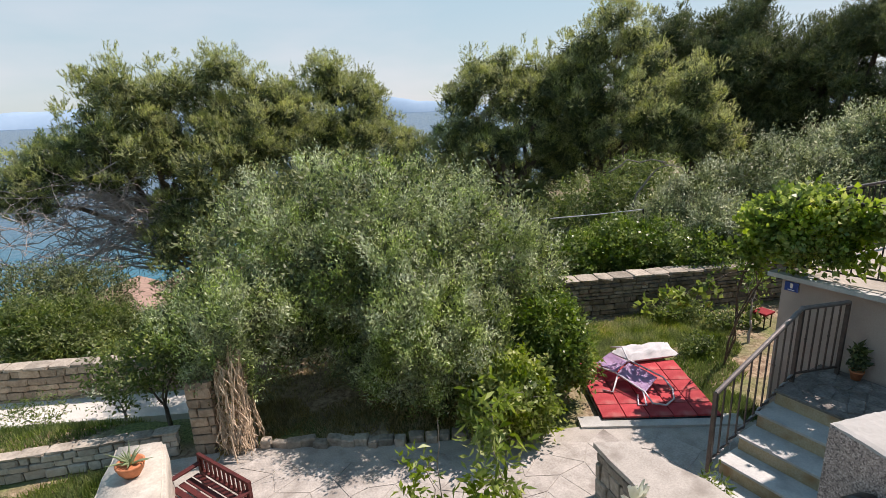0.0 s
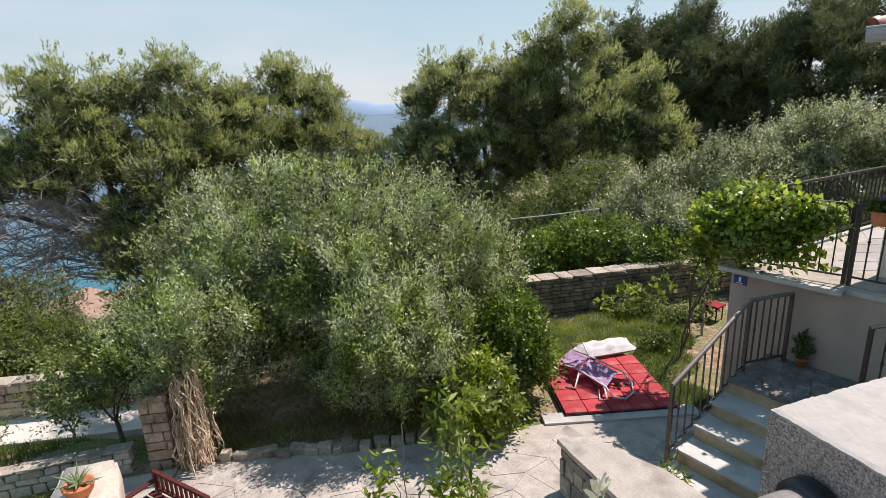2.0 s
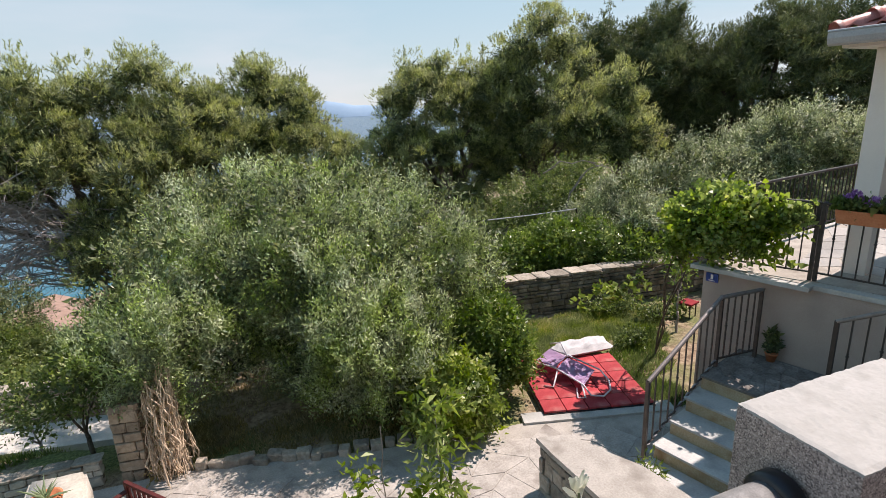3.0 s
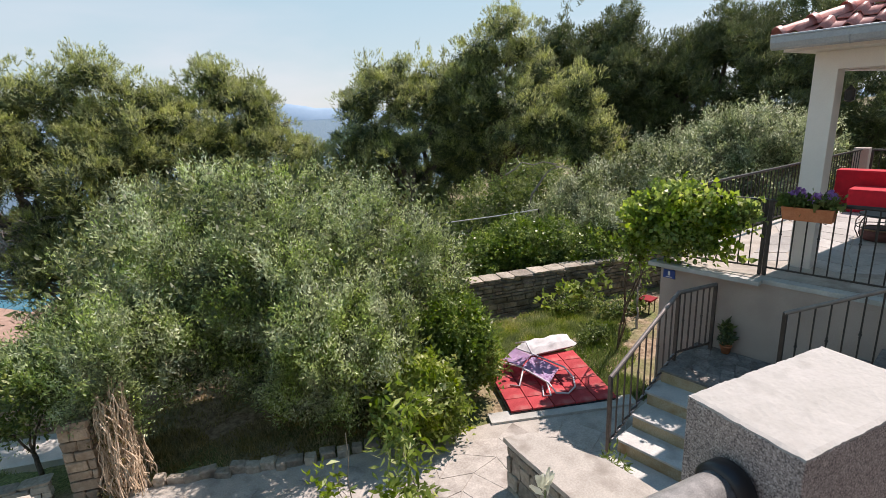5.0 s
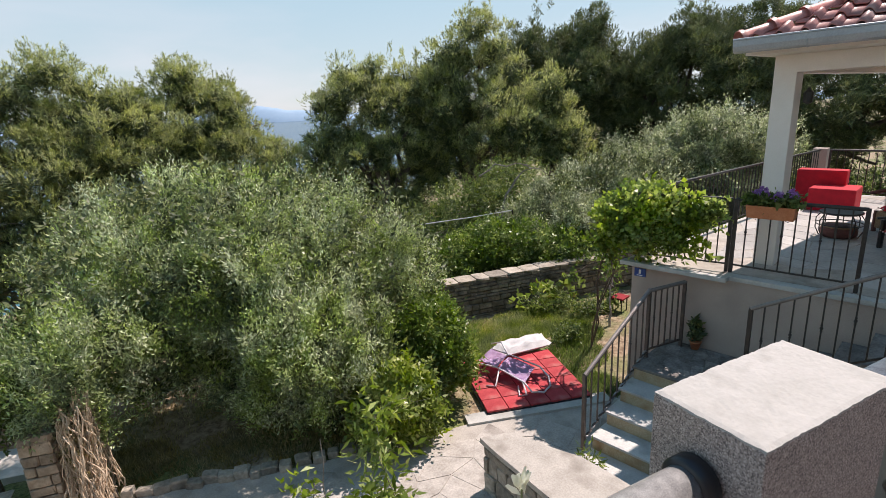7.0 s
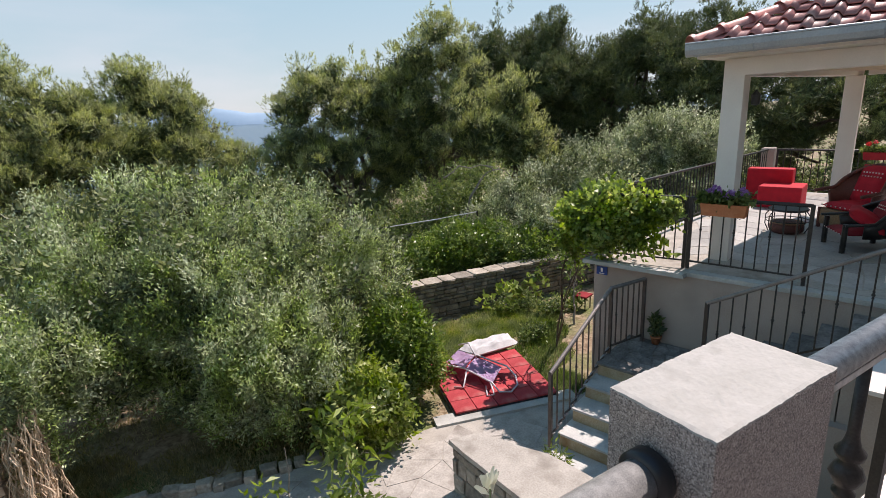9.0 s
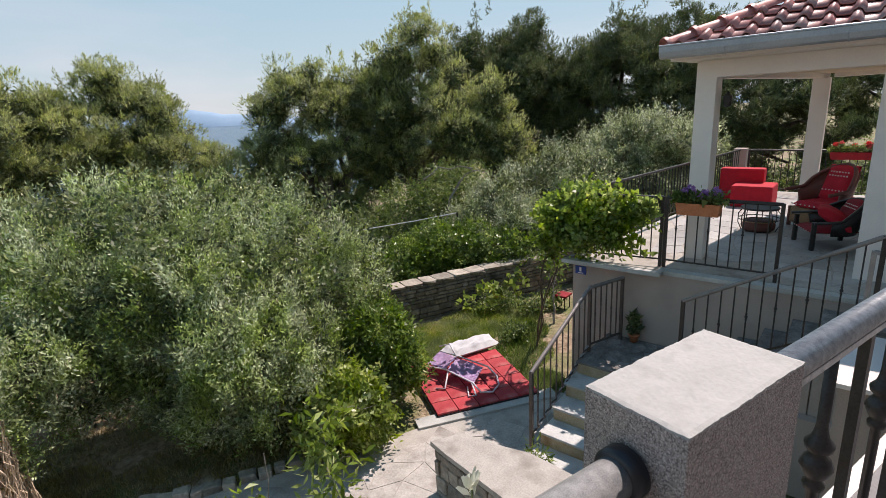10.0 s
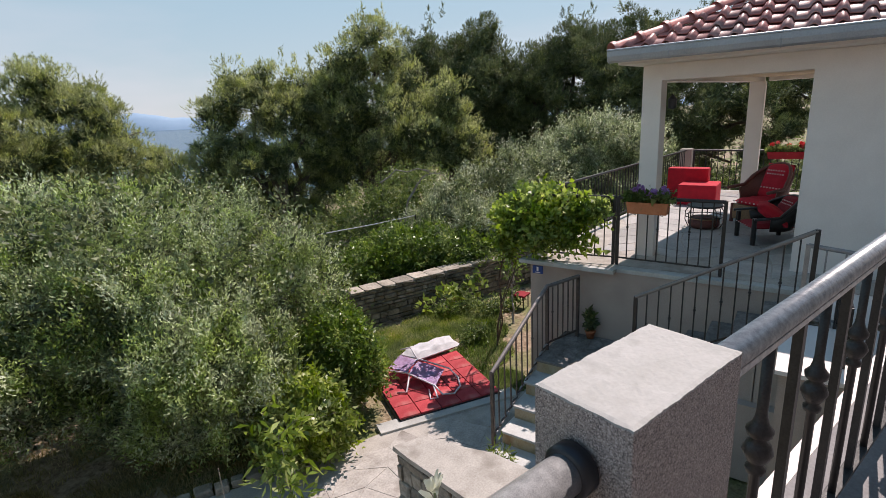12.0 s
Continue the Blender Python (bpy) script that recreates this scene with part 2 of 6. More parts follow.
M["olive_grey_leaf"] = leaf_material("olive_grey_leaf", (0.12, 0.15, 0.075), (0.41, 0.46, 0.26), (0.66, 0.69, 0.50), 0.4, 0.4, 0.25)
M["pine_needle"] = leaf_material("pine_needle", (0.12, 0.14, 0.055), (0.42, 0.455, 0.18), (0.60, 0.61, 0.29), 0.5, 0.42, 0.2)
# darkened copy of the needle colour, with shade put into the green
M["shade_leaf"] = leaf_material("shade_leaf", (0.05, 0.07, 0.028), (0.15, 0.18, 0.07), (0.26, 0.29, 0.12), 0.55, 0.22)
M["citrus_leaf"] = leaf_material("citrus_leaf", (0.07, 0.12, 0.022), (0.18, 0.26, 0.05), (0.34, 0.40, 0.12), 0.33, 0.38)
M["bright_leaf"] = leaf_material("bright_leaf", (0.11, 0.165, 0.025), (0.25, 0.32, 0.06), (0.42, 0.46, 0.15), 0.35, 0.4)
M["vine_leaf"] = leaf_material("vine_leaf", (0.10, 0.16, 0.02), (0.32, 0.42, 0.075), (0.56, 0.60, 0.18), 0.36, 0.46, 0.15)
M["shrub_leaf"] = leaf_material("shrub_leaf", (0.07, 0.11, 0.03), (0.17, 0.22, 0.06), (0.28, 0.32, 0.11), 0.45, 0.4)
M["aloe_leaf"] = leaf_material("aloe_leaf", (0.16, 0.22, 0.10), (0.30, 0.37, 0.20), None, 0.45, 0.2)
M["dry_grass"] = leaf_material("dry_grass", (0.16, 0.13, 0.05), (0.34, 0.28, 0.13), (0.48, 0.38, 0.20), 0.6, 0.3)
M["grass_blade"] = leaf_material("grass_blade", (0.10, 0.14, 0.035), (0.30, 0.36, 0.10), (0.46, 0.42, 0.20), 0.6, 0.35, 0.2)
M["petal_purple"] = leaf_material("petal_purple", (0.30, 0.12, 0.42), (0.52, 0.28, 0.62), None, 0.6, 0.3)
M["petal_red"] = leaf_material("petal_red", (0.55, 0.02, 0.03), (0.75, 0.06, 0.06), None, 0.6, 0.3)
M["petal_white"] = leaf_material("petal_white", (0.70, 0.70, 0.62), (0.85, 0.85, 0.78), None, 0.6, 0.3)
M["twig"] = surface("twig", (0.24, 0.20, 0.195), (0.46, 0.41, 0.40), 9, 0.9, bump=0.4, coords="World")


def granite_material():
    """Speckled washed render of the near pillar."""
    m, n, l, b = node_material("speckled_render")
    co = n.new("ShaderNodeTexCoord")
    v = n.new("ShaderNodeTexVoronoi")
    v.inputs["Scale"].default_value = 560
    t = n.new("ShaderNodeTexNoise")
    t.inputs["Scale"].default_value, t.inputs["Detail"].default_value = 160, 3
    l.new(co.outputs["Object"], v.inputs["Vector"])
    l.new(co.outputs["Object"], t.inputs["Vector"])
    ramp = n.new("ShaderNodeValToRGB")
    ramp.color_ramp.interpolation = "CONSTANT"
    cols = ((0.0, (0.15, 0.125, 0.12)), (0.16, (0.34, 0.28, 0.26)), (0.50, (0.46, 0.385, 0.355)), (0.76, (0.25, 0.205, 0.195)), (0.86, (0.60, 0.52, 0.485)))
    ramp.color_ramp.elements[0].color = (*cols[0][1], 1)
    ramp.color_ramp.elements[1].position, ramp.color_ramp.elements[1].color = cols[1][0], (*cols[1][1], 1)
    for at, c in cols[2:]:
        e = ramp.color_ramp.elements.new(at)
        e.color = (*c, 1)
    sep = n.new("ShaderNodeSeparateColor")
    l.new(v.outputs["Color"], sep.inputs["Color"])
    l.new(sep.outputs["Red"], ramp.inputs["Fac"])
    l.new(ramp.outputs["Color"], b.inputs["Base Color"])
    b.inputs["Roughness"].default_value = 0.85
    bp = n.new("ShaderNodeBump")
    bp.inputs["Strength"].default_value, bp.inputs["Distance"].default_value = 0.8, 0.002
    mx = n.new("ShaderNodeMath")
    l.new(t.outputs["Fac"], mx.inputs[0])
    l.new(sep.outputs["Green"], mx.inputs[1])
    l.new(mx.outputs[0], bp.inputs["Height"])
    l.new(bp.outputs["Normal"], b.inputs["Normal"])
    return m


def ground_material():
    """Dry grass, red-brown earth and pine litter."""
    m, n, l, b = node_material("garden_ground")
    geo = n.new("ShaderNodeNewGeometry")
    def noise_at(scale, detail=6):
        t = n.new("ShaderNodeTexNoise")
        t.inputs["Scale"].default_value, t.inputs["Detail"].default_value = scale, detail
        l.new(geo.outputs["Position"], t.inputs["Vector"])
        return t.outputs["Fac"]
    def mix_by(fac, a, c, lo, hi):
        mr = n.new("ShaderNodeMapRange")
        mr.inputs["From Min"].default_value, mr.inputs["From Max"].default_value = lo, hi
        l.new(fac, mr.inputs["Value"])
        x = n.new("ShaderNodeMix")
        x.data_type = "RGBA"
        l.new(mr.outputs["Result"], x.inputs["Factor"])
        for key, val in (("A", a), ("B", c)):
            if isinstance(val, tuple):
                x.inputs[key].default_value = (*val, 1)
            else:
                l.new(val, x.inputs[key])
        return x.outputs["Result"]
    earth = mix_by(noise_at(14), (0.19, 0.125, 0.08), (0.42, 0.32, 0.22), 0.35, 0.65)
    grass = mix_by(noise_at(30), (0.07, 0.10, 0.025), (0.24, 0.26, 0.09), 0.35, 0.7)
    col = mix_by(noise_at(0.9), earth, grass, 0.42, 0.58)
    l.new(col, b.inputs["Base Color"])
    b.inputs["Roughness"].default_value = 0.95
    bp = n.new("ShaderNodeBump")
    bp.inputs["Strength"].default_value, bp.inputs["Distance"].default_value = 0.8, 0.04
    l.new(noise_at(22), bp.inputs["Height"])
    l.new(bp.outputs["Normal"], b.inputs["Normal"])
    return m


def sea_material():
    m, n, l, b = node_material("sea_water")
    geo = n.new("ShaderNodeNewGeometry")
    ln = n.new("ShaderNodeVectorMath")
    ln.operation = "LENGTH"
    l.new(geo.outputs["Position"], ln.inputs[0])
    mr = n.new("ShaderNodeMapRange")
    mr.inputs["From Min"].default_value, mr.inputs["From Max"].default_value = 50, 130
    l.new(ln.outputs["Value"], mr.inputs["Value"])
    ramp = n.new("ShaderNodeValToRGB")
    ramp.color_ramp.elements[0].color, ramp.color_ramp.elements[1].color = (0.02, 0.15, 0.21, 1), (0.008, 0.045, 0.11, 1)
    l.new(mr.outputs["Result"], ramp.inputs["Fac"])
    l.new(ramp.outputs["Color"], b.inputs["Base Color"])
    b.inputs["Roughness"].default_value = 0.22
    t = n.new("ShaderNodeTexNoise")
    t.inputs["Scale"].default_value, t.inputs["Detail"].default_value = 0.6, 5
    l.new(geo.outputs["Position"], t.inputs["Vector"])
    bp = n.new("ShaderNodeBump")
    bp.inputs["Strength"].default_value, bp.inputs["Distance"].default_value = 0.5, 0.4
    l.new(t.outputs["Fac"], bp.inputs["Height"])
    l.new(bp.outputs["Normal"], b.inputs["Normal"])
    return m


M["granite"] = granite_material()
M["ground"] = ground_material()
M["sea"] = sea_material()
# distance haze is painted into this pale blue
M["hazed_hill"] = surface("hazed_hill", (0.30, 0.42, 0.56), (0.34, 0.46, 0.60), 0.004, 1.0, bump=0, fine=0.03, coords="World")
M["beach"] = surface("beach", (0.28, 0.17, 0.125), (0.44, 0.29, 0.225), 1.5, 0.95, bump=0.6, fine=12, stain=(0.16, 0.11, 0.085), stain_scale=0.8, coords="World")
M["road"] = surface("road", (0.55, 0.52, 0.48), (0.70, 0.67, 0.62), 2, 0.95, bump=0.4, fine=30, stain=(0.42, 0.38, 0.33), coords="World")


# ---------------------------------------------------------------- builders
def mesh_of(bm, name, material, smooth=False):
    me = bpy.data.meshes.new(name)
    bm.to_mesh(me)
    bm.free()
    me.materials.append(material)
    if smooth:
        me.polygons.foreach_set("use_smooth", [True] * len(me.polygons))
    return me


def part(name, bm, material, parent=None, label="", smooth=False):
    ob = new(name, mesh_of(bm, name, material, smooth))
    if parent is not None:
        ob.parent = parent
    if label:
        ob["label"] = label
    return ob


def base(name, label, category, group="", kind="", at=None):
    e = new(name)
    e.empty_display_size = 0.1
    if at is not None:
        e.matrix_basis = at
    return tagged(e, label, category, group, kind)


def add_box(bm, lo, hi, m=None, bevel=0.0):
    r = bmesh.ops.create_cube(bm, size=1.0)
    vs = r["verts"]
    c, s = [(a + b) / 2 for a, b in zip(lo, hi)], [b - a for a, b in zip(lo, hi)]
    for v in vs:
        v.co = Vector((v.co.x * s[0] + c[0], v.co.y * s[1] + c[1], v.co.z * s[2] + c[2]))
    if bevel:
        es = list({e for v in vs for e in v.link_edges})
        out = bmesh.ops.bevel(bm, geom=es, offset=bevel, segments=2, affect="EDGES", profile=0.6)
        vs = list({v for f in out["faces"] for v in f.verts} | {v for v in vs if v.is_valid})
    if m is not None:
        for v in vs:
            v.co = m @ v.co
    return vs


def box(lo, hi, m=None, bevel=0.0):
    bm = bmesh.new()
    add_box(bm, lo, hi, m, bevel)
    return bm


def add_rod(bm, a, b, r, r2=None, sides=8, flat=0.0):
    """A round bar from a to b; square for four sides."""
    a, b = Vector(a), Vector(b)
    d = b - a
    r2 = r if r2 is None else r2
    q = d.to_track_quat("Z", "Y").to_matrix().to_4x4()
    rings = []
    for p, rr in ((a, r), (b, r2)):
        rings.append([bm.verts.new(p + q @ Vector((rr * cos(2 * pi * (i + 0.5) / sides), rr * sin(2 * pi * (i + 0.5) / sides), 0))) for i in range(sides)])
    for i in range(sides):
        j = (i + 1) % sides
        bm.faces.new((rings[0][i], rings[0][j], rings[1][j], rings[1][i]))
    bm.faces.new(rings[0][::-1])
    bm.faces.new(rings[1])
    return bm


def rod(a, b, r, r2=None, sides=8):
    return add_rod(bmesh.new(), a, b, r, r2, sides)


def add_tube(bm, pts, radii, sides=8, caps=True):
    """A tube through points, radius by point."""
    pts = [Vector(p) for p in pts]
    rings = []
    for i, p in enumerate(pts):
        d = (pts[min(i + 1, len(pts) - 1)] - pts[max(i - 1, 0)]).normalized()
        side = d.cross(Vector((0.31, 0.17, 0.93)))
        if side.length < 1e-3:
            side = d.cross(Vector((1, 0, 0)))
        side.normalize()
        up = side.cross(d)
        r = radii[i] if hasattr(radii, "__len__") else radii
        rings.append([bm.verts.new(p + r * (side * cos(2 * pi * k / sides) + up * sin(2 * pi * k / sides))) for k in range(sides)])
    for a, b in zip(rings, rings[1:]):
        for k in range(sides):
            j = (k + 1) % sides
            bm.faces.new((a[k], a[j], b[j], b[k]))
    if caps:
        bm.faces.new(rings[0][::-1])
        bm.faces.new(rings[-1])
    return bm


def tube(pts, radii, sides=8):
    return add_tube(bmesh.new(), pts, radii, sides)


def lathe(profile, sides=16, m=None):
    """A turned body from (radius, height) pairs."""
    bm = bmesh.new()
    rings = []
    for r, z in profile:
        rings.append([bm.verts.new((r * cos(2 * pi * k / sides), r * sin(2 * pi * k / sides), z)) for k in range(sides)])
    for a, b in zip(rings, rings[1:]):
        for k in range(sides):
            j = (k + 1) % sides
            bm.faces.new((a[k], a[j], b[j], b[k]))
    bm.faces.new(rings[0][::-1])
    bm.faces.new(rings[-1])
    if m is not None:
        bm.transform(m)
    return bm


def prism(poly, z0, z1):
    """An upright prism over a plan polygon; z1 may be a height per corner."""
    bm = bmesh.new()
    lo = [bm.verts.new((x, y, z0)) for x, y in poly]
    hi = [bm.verts.new((x, y, z1)) for x, y in poly]
    n = len(poly)
    for i in range(n):
        bm.faces.new((lo[i], lo[(i + 1) % n], hi[(i + 1) % n], hi[i]))
    bm.faces.new(hi)
    bm.faces.new(lo[::-1])
    bmesh.ops.recalc_face_normals(bm, faces=bm.faces)
    return bm


def quads_object(name, verts, material, parent=None, label=""):
    """One mesh of loose leaves from an (n, corners, 3) array."""
    n, c = verts.shape[:2]
    me = bpy.data.meshes.new(name)
    me.vertices.add(c * n)
    me.vertices.foreach_set("co", np.ascontiguousarray(verts, dtype=np.float32).ravel())
    me.loops.add(c * n)
    me.loops.foreach_set("vertex_index", np.arange(c * n, dtype=np.int32))
    me.polygons.add(n)
    me.polygons.foreach_set("loop_start", np.arange(0, c * n, c, dtype=np.int32))
    me.update(calc_edges=True)
    me.materials.append(material)
    ob = new(name, me)
    if parent is not None:
        ob.parent = parent
    if label:
        ob["label"] = label
    return ob


def unit(v):
    return v / np.maximum(np.linalg.norm(v, axis=1, keepdims=True), 1e-9)


def spikes(at, way, length, width, rng):
    """Needles: narrow three-cornered slivers."""
    way = unit(way)
    side = unit(np.cross(way, rng.normal(size=at.shape))) * width * 0.5
    return np.stack([at - side, at + side, at + way * length * rng.uniform(0.6, 1.25, (len(at), 1))], axis=1)


def leaf_quads(at, way, length, width, rng, wide_at=0.45, droop=0.0, face=None):
    """Kite-shaped leaves: base, side, tip, side."""
    n = len(at)
    way = unit(way)
    side = unit(np.cross(way, rng.normal(size=(n, 3)) * (1.0 if face is None else 0.62) + (0.0 if face is None else face)))
    ln = length * rng.uniform(0.65, 1.25, (n, 1))
    wd = width * rng.uniform(0.75, 1.2, (n, 1)) * 0.5
    nrm = np.cross(way, side)
    mid = at + way * ln * wide_at + nrm * wd * 0.5
    tip = at + way * ln + nrm * (-0.5 * wd) + np.array([0, 0, -1.0]) * ln * droop
    return np.stack([at, mid + side * wd, tip, mid - side * wd], axis=1)


def shell_points(lobes, n, rng, depth=0.35, rough=0.22, seed=0.0, top=0.0):
    """Points in the outer shell of a union of ellipsoids with a knobbly outline, and the way out from each."""
    lobes = np.array(lobes, dtype=float)
    c, r = lobes[:, :3], lobes[:, 3:6]
    w = (r[:, 0] * r[:, 1] + r[:, 1] * r[:, 2] + r[:, 0] * r[:, 2])
    k = rng.choice(len(lobes), size=int(n * 1.5), p=w / w.sum())
    d = unit(rng.normal(size=(len(k), 3)))
    d[:, 2] = np.where(rng.random(len(k)) < top, np.abs(d[:, 2]), d[:, 2])
    ph = seed + k * 1.7
    knob = (np.sin(5.1 * d[:, 0] + ph) * np.sin(4.3 * d[:, 1] + 1.3 * ph) + np.sin(6.7 * d[:, 2] + 0.7 * ph) * np.sin(7.9 * d[:, 0] - ph)
            + 0.7 * np.sin(13 * d[:, 1] + ph) * np.sin(12 * d[:, 2] + 2 * ph))
    f = (1 - depth * rng.random(len(k)) ** 1.5) * (1 + rough * 0.6 * knob)
    p = c[k] + d * r[k] * f[:, None]
    keep = np.ones(len(k), bool)
    for i in range(len(lobes)):
        inside = (((p - c[i]) / r[i]) ** 2).sum(1) < 0.42
        keep &= ~(inside & (k != i))
    p, d = p[keep][:n], (d / r[k])[keep][:n]
    return p, unit(d)


def leafy(name, lobes, material, rng, sprigs, per, length, width, sprig=0.18, lift=0.4, spread=0.8, depth=0.35, rough=0.22, parent=None, droop=0.0, fill=0.25, label="", top=0.0, jitter=0.13, stray=0.45):
    """A broadleaved crown: sprigs over the knobbly shell, leaves along each sprig, some inside."""
    p, out = shell_points(lobes, sprigs, rng, depth, rough, rng.random() * 6, top)
    n = len(p)
    ax = unit(out * 0.7 + np.array([0, 0, lift]) + rng.normal(size=(n, 3)) * stray)
    t = rng.random((n, per, 1))
    at = p[:, None] + ax[:, None] * (t - 0.4) * sprig * rng.uniform(0.6, 1.5, (n, 1, 1)) + rng.normal(size=(n, per, 3)) * sprig * jitter
    way = ax[:, None] * 0.6 + rng.normal(size=(n, per, 3)) * spread
    face = np.repeat(unit(out + np.array([0.35, -0.1, 0.7])), per, 0)
    q = [leaf_quads(at.reshape(-1, 3), way.reshape(-1, 3), length, width, rng, droop=droop, face=face)]
    if fill:
        lb = np.array(lobes, dtype=float)
        m = int(n * fill)
        k = rng.integers(len(lb), size=m)
        ip = lb[k, :3] + unit(rng.normal(size=(m, 3))) * lb[k, 3:6] * rng.uniform(0.35, 0.72, (m, 1))
        q.append(leaf_quads(ip, rng.normal(size=(m, 3)), length * 1.8, width * 3.2, rng))
    return quads_object(name, np.concatenate(q), material, parent, label)


def needles(name, lobes, material, rng, puffs, shoots, per, length=0.10, width=0.016, puff=0.36, parent=None, label=""):
    """A pine crown: rounded puffs over the lobes, each set with upturned shoots, and slim leaders above the top."""
    clumps = knobs(lobes, 15, 0.5, rng)
    p, out = shell_points(clumps, puffs, rng, 0.5, 0.25, rng.random() * 6, 0.65)
    n = len(p)
    up = np.array([0, 0, 1.0])
    u = unit(rng.normal(size=(n, shoots, 3)).reshape(-1, 3) + np.repeat(out, shoots, 0) * 0.7 + up * 0.55)
    size = np.repeat(puff * rng.uniform(0.45, 1.3, (n, 1)), shoots, 0)
    at = np.repeat(p, shoots, 0) + u * size * np.array([1, 1, 0.8]) * rng.uniform(0.55, 1.05, (n * shoots, 1))
    axis = unit(u * 0.7 + up * 0.6 + rng.normal(size=u.shape) * 0.2)
    spots, ways = [at], [axis]
    for x, y, z, a, b, c in lobes:
        for _ in range(3):
            d, f = rng.uniform(0, 2 * pi), rng.uniform(0.1, 0.75)
            foot = np.array([x + cos(d) * a * f, y + sin(d) * b * f, z + c * (1 - f * f) ** 0.5 + 0.1])
            k = 16
            t = rng.random((k, 1))
            lean = rng.normal(size=3) * 0.12 + up
            tall = rng.uniform(0.25, 0.6)
            spots.append(foot + lean * t * tall + rng.normal(size=(k, 3)) * 0.10 * (1.2 - t))
            ways.append(unit(rng.normal(size=(k, 3)) * np.array([0.8, 0.8, 0.3]) * (1.15 - t) + up * 0.9))
    at, axis = np.repeat(np.concatenate(spots), per, 0), np.repeat(np.concatenate(ways), per, 0)
    way = axis + unit(rng.normal(size=at.shape)) * 0.75
    quads_object(name, spikes(at + axis * rng.uniform(-0.08, 0.10, (len(at), 1)), way, length, width, rng), material, parent, label)
    # inner needles in the darkened green paint the shade between puffs
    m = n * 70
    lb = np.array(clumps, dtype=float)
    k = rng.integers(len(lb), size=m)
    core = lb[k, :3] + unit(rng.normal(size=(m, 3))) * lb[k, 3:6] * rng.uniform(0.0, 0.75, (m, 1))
    return quads_object("inner_needles", spikes(core, rng.normal(size=(m, 3)), length * 2.4, width * 2.6, rng), M["shade_leaf"], parent)


def knobs(lobes, per, size, rng, under=0.35):
    """Breaks large lobes up into many small clumps set over their upper and outer shells."""
    out = []
    for x, y, z, a, b, c in lobes:
        k = 0
        while k < per:
            d = rng.normal(size=3)
            d /= np.linalg.norm(d)
            if d[2] < -0.2 and rng.random() > under:
                continue
            f = rng.uniform(0.5, 0.92)
            r = size * rng.uniform(0.6, 1.35)
            out.append((x + d[0] * a * f, y + d[1] * b * f, z + d[2] * c * f, r, r, r * rng.uniform(0.7, 1.1)))
            k += 1
    return out


def polar(az, d, z):
    """A place by its bearing from the y axis, its distance and its height."""
    return Vector((d * sin(radians(az)), d * cos(radians(az)), z))


def limb(bm, a, b, r0, r1, rng, wobble=0.12, n=6, sides=7):
    a, b = Vector(a), Vector(b)
    L = (b - a).length
    pts, rad = [], []
    for i in range(n + 1):
        t = i / n
        p = a.lerp(b, t) + Vector(rng.normal(size=3)) * wobble * L * 0.35 * sin(pi * t) + Vector((0, 0, 0.12 * L * sin(pi * t)))
        pts.append(p)
        rad.append(r0 + (r1 - r0) * t)
    add_tube(bm, pts, rad, sides)
    return pts


def skeleton_of(foot, lobes, rng, r0=0.14, wood="bark", parent=None, fork=0.4, twigs=4):
    """Trunk and limbs that reach into every lobe of a crown."""
    foot = Vector(foot)
    lobes = [Vector(l[:3]) for l in lobes]
    mid = sum(lobes, Vector()) / len(lobes)
    crotch = foot.lerp(Vector((mid.x, mid.y, mid.z)), fork)
    bm = bmesh.new()
    limb(bm, foot - Vector((0, 0, 0.3)), crotch, r0 * 1.25, r0 * 0.8, rng, 0.1, 7, 9)
    part("trunk", bm, M[wood], parent, smooth=True)
    bm = bmesh.new()
    for l in lobes:
        pts = limb(bm, crotch, l, r0 * 0.55, r0 * 0.14, rng)
        for _ in range(twigs):
            s = pts[rng.integers(2, len(pts))]
            limb(bm, s, s + Vector(rng.normal(size=3)) * 0.12 * (l - crotch).length, r0 * 0.14, r0 * 0.04, rng, 0.2, 4, 5)
    part("branchwork", bm, M[wood], parent, smooth=True)


# ---------------------------------------------------------------- ground, sea, distance
def ground_height(x, y):
    q = y - 0.42 * max(x, 0.0) + 0.25 * min(x, 0.0)
    t = min(max((q - 8.0) / 46.0, 0.0), 1.0)
    h = -13.0 * t * t * (3 - 2 * t) * (0.55 + 0.45 * t) - (0.55 * min(max((q - 8.2) / 2.0, 0.0), 1.0))
    far = hypot(x, y)
    if far > 14 and q < 20:
        h += 0.25 * sin(0.31 * x) * cos(0.27 * y)
    u = min(max((y + 0.5 * x - 7.3) / 0.9, 0.0), 1.0) * min(max((0.9 - x) / 0.8, 0.0), 1.0)
    return h - 0.03 - 0.72 * u * u * (3 - 2 * u)


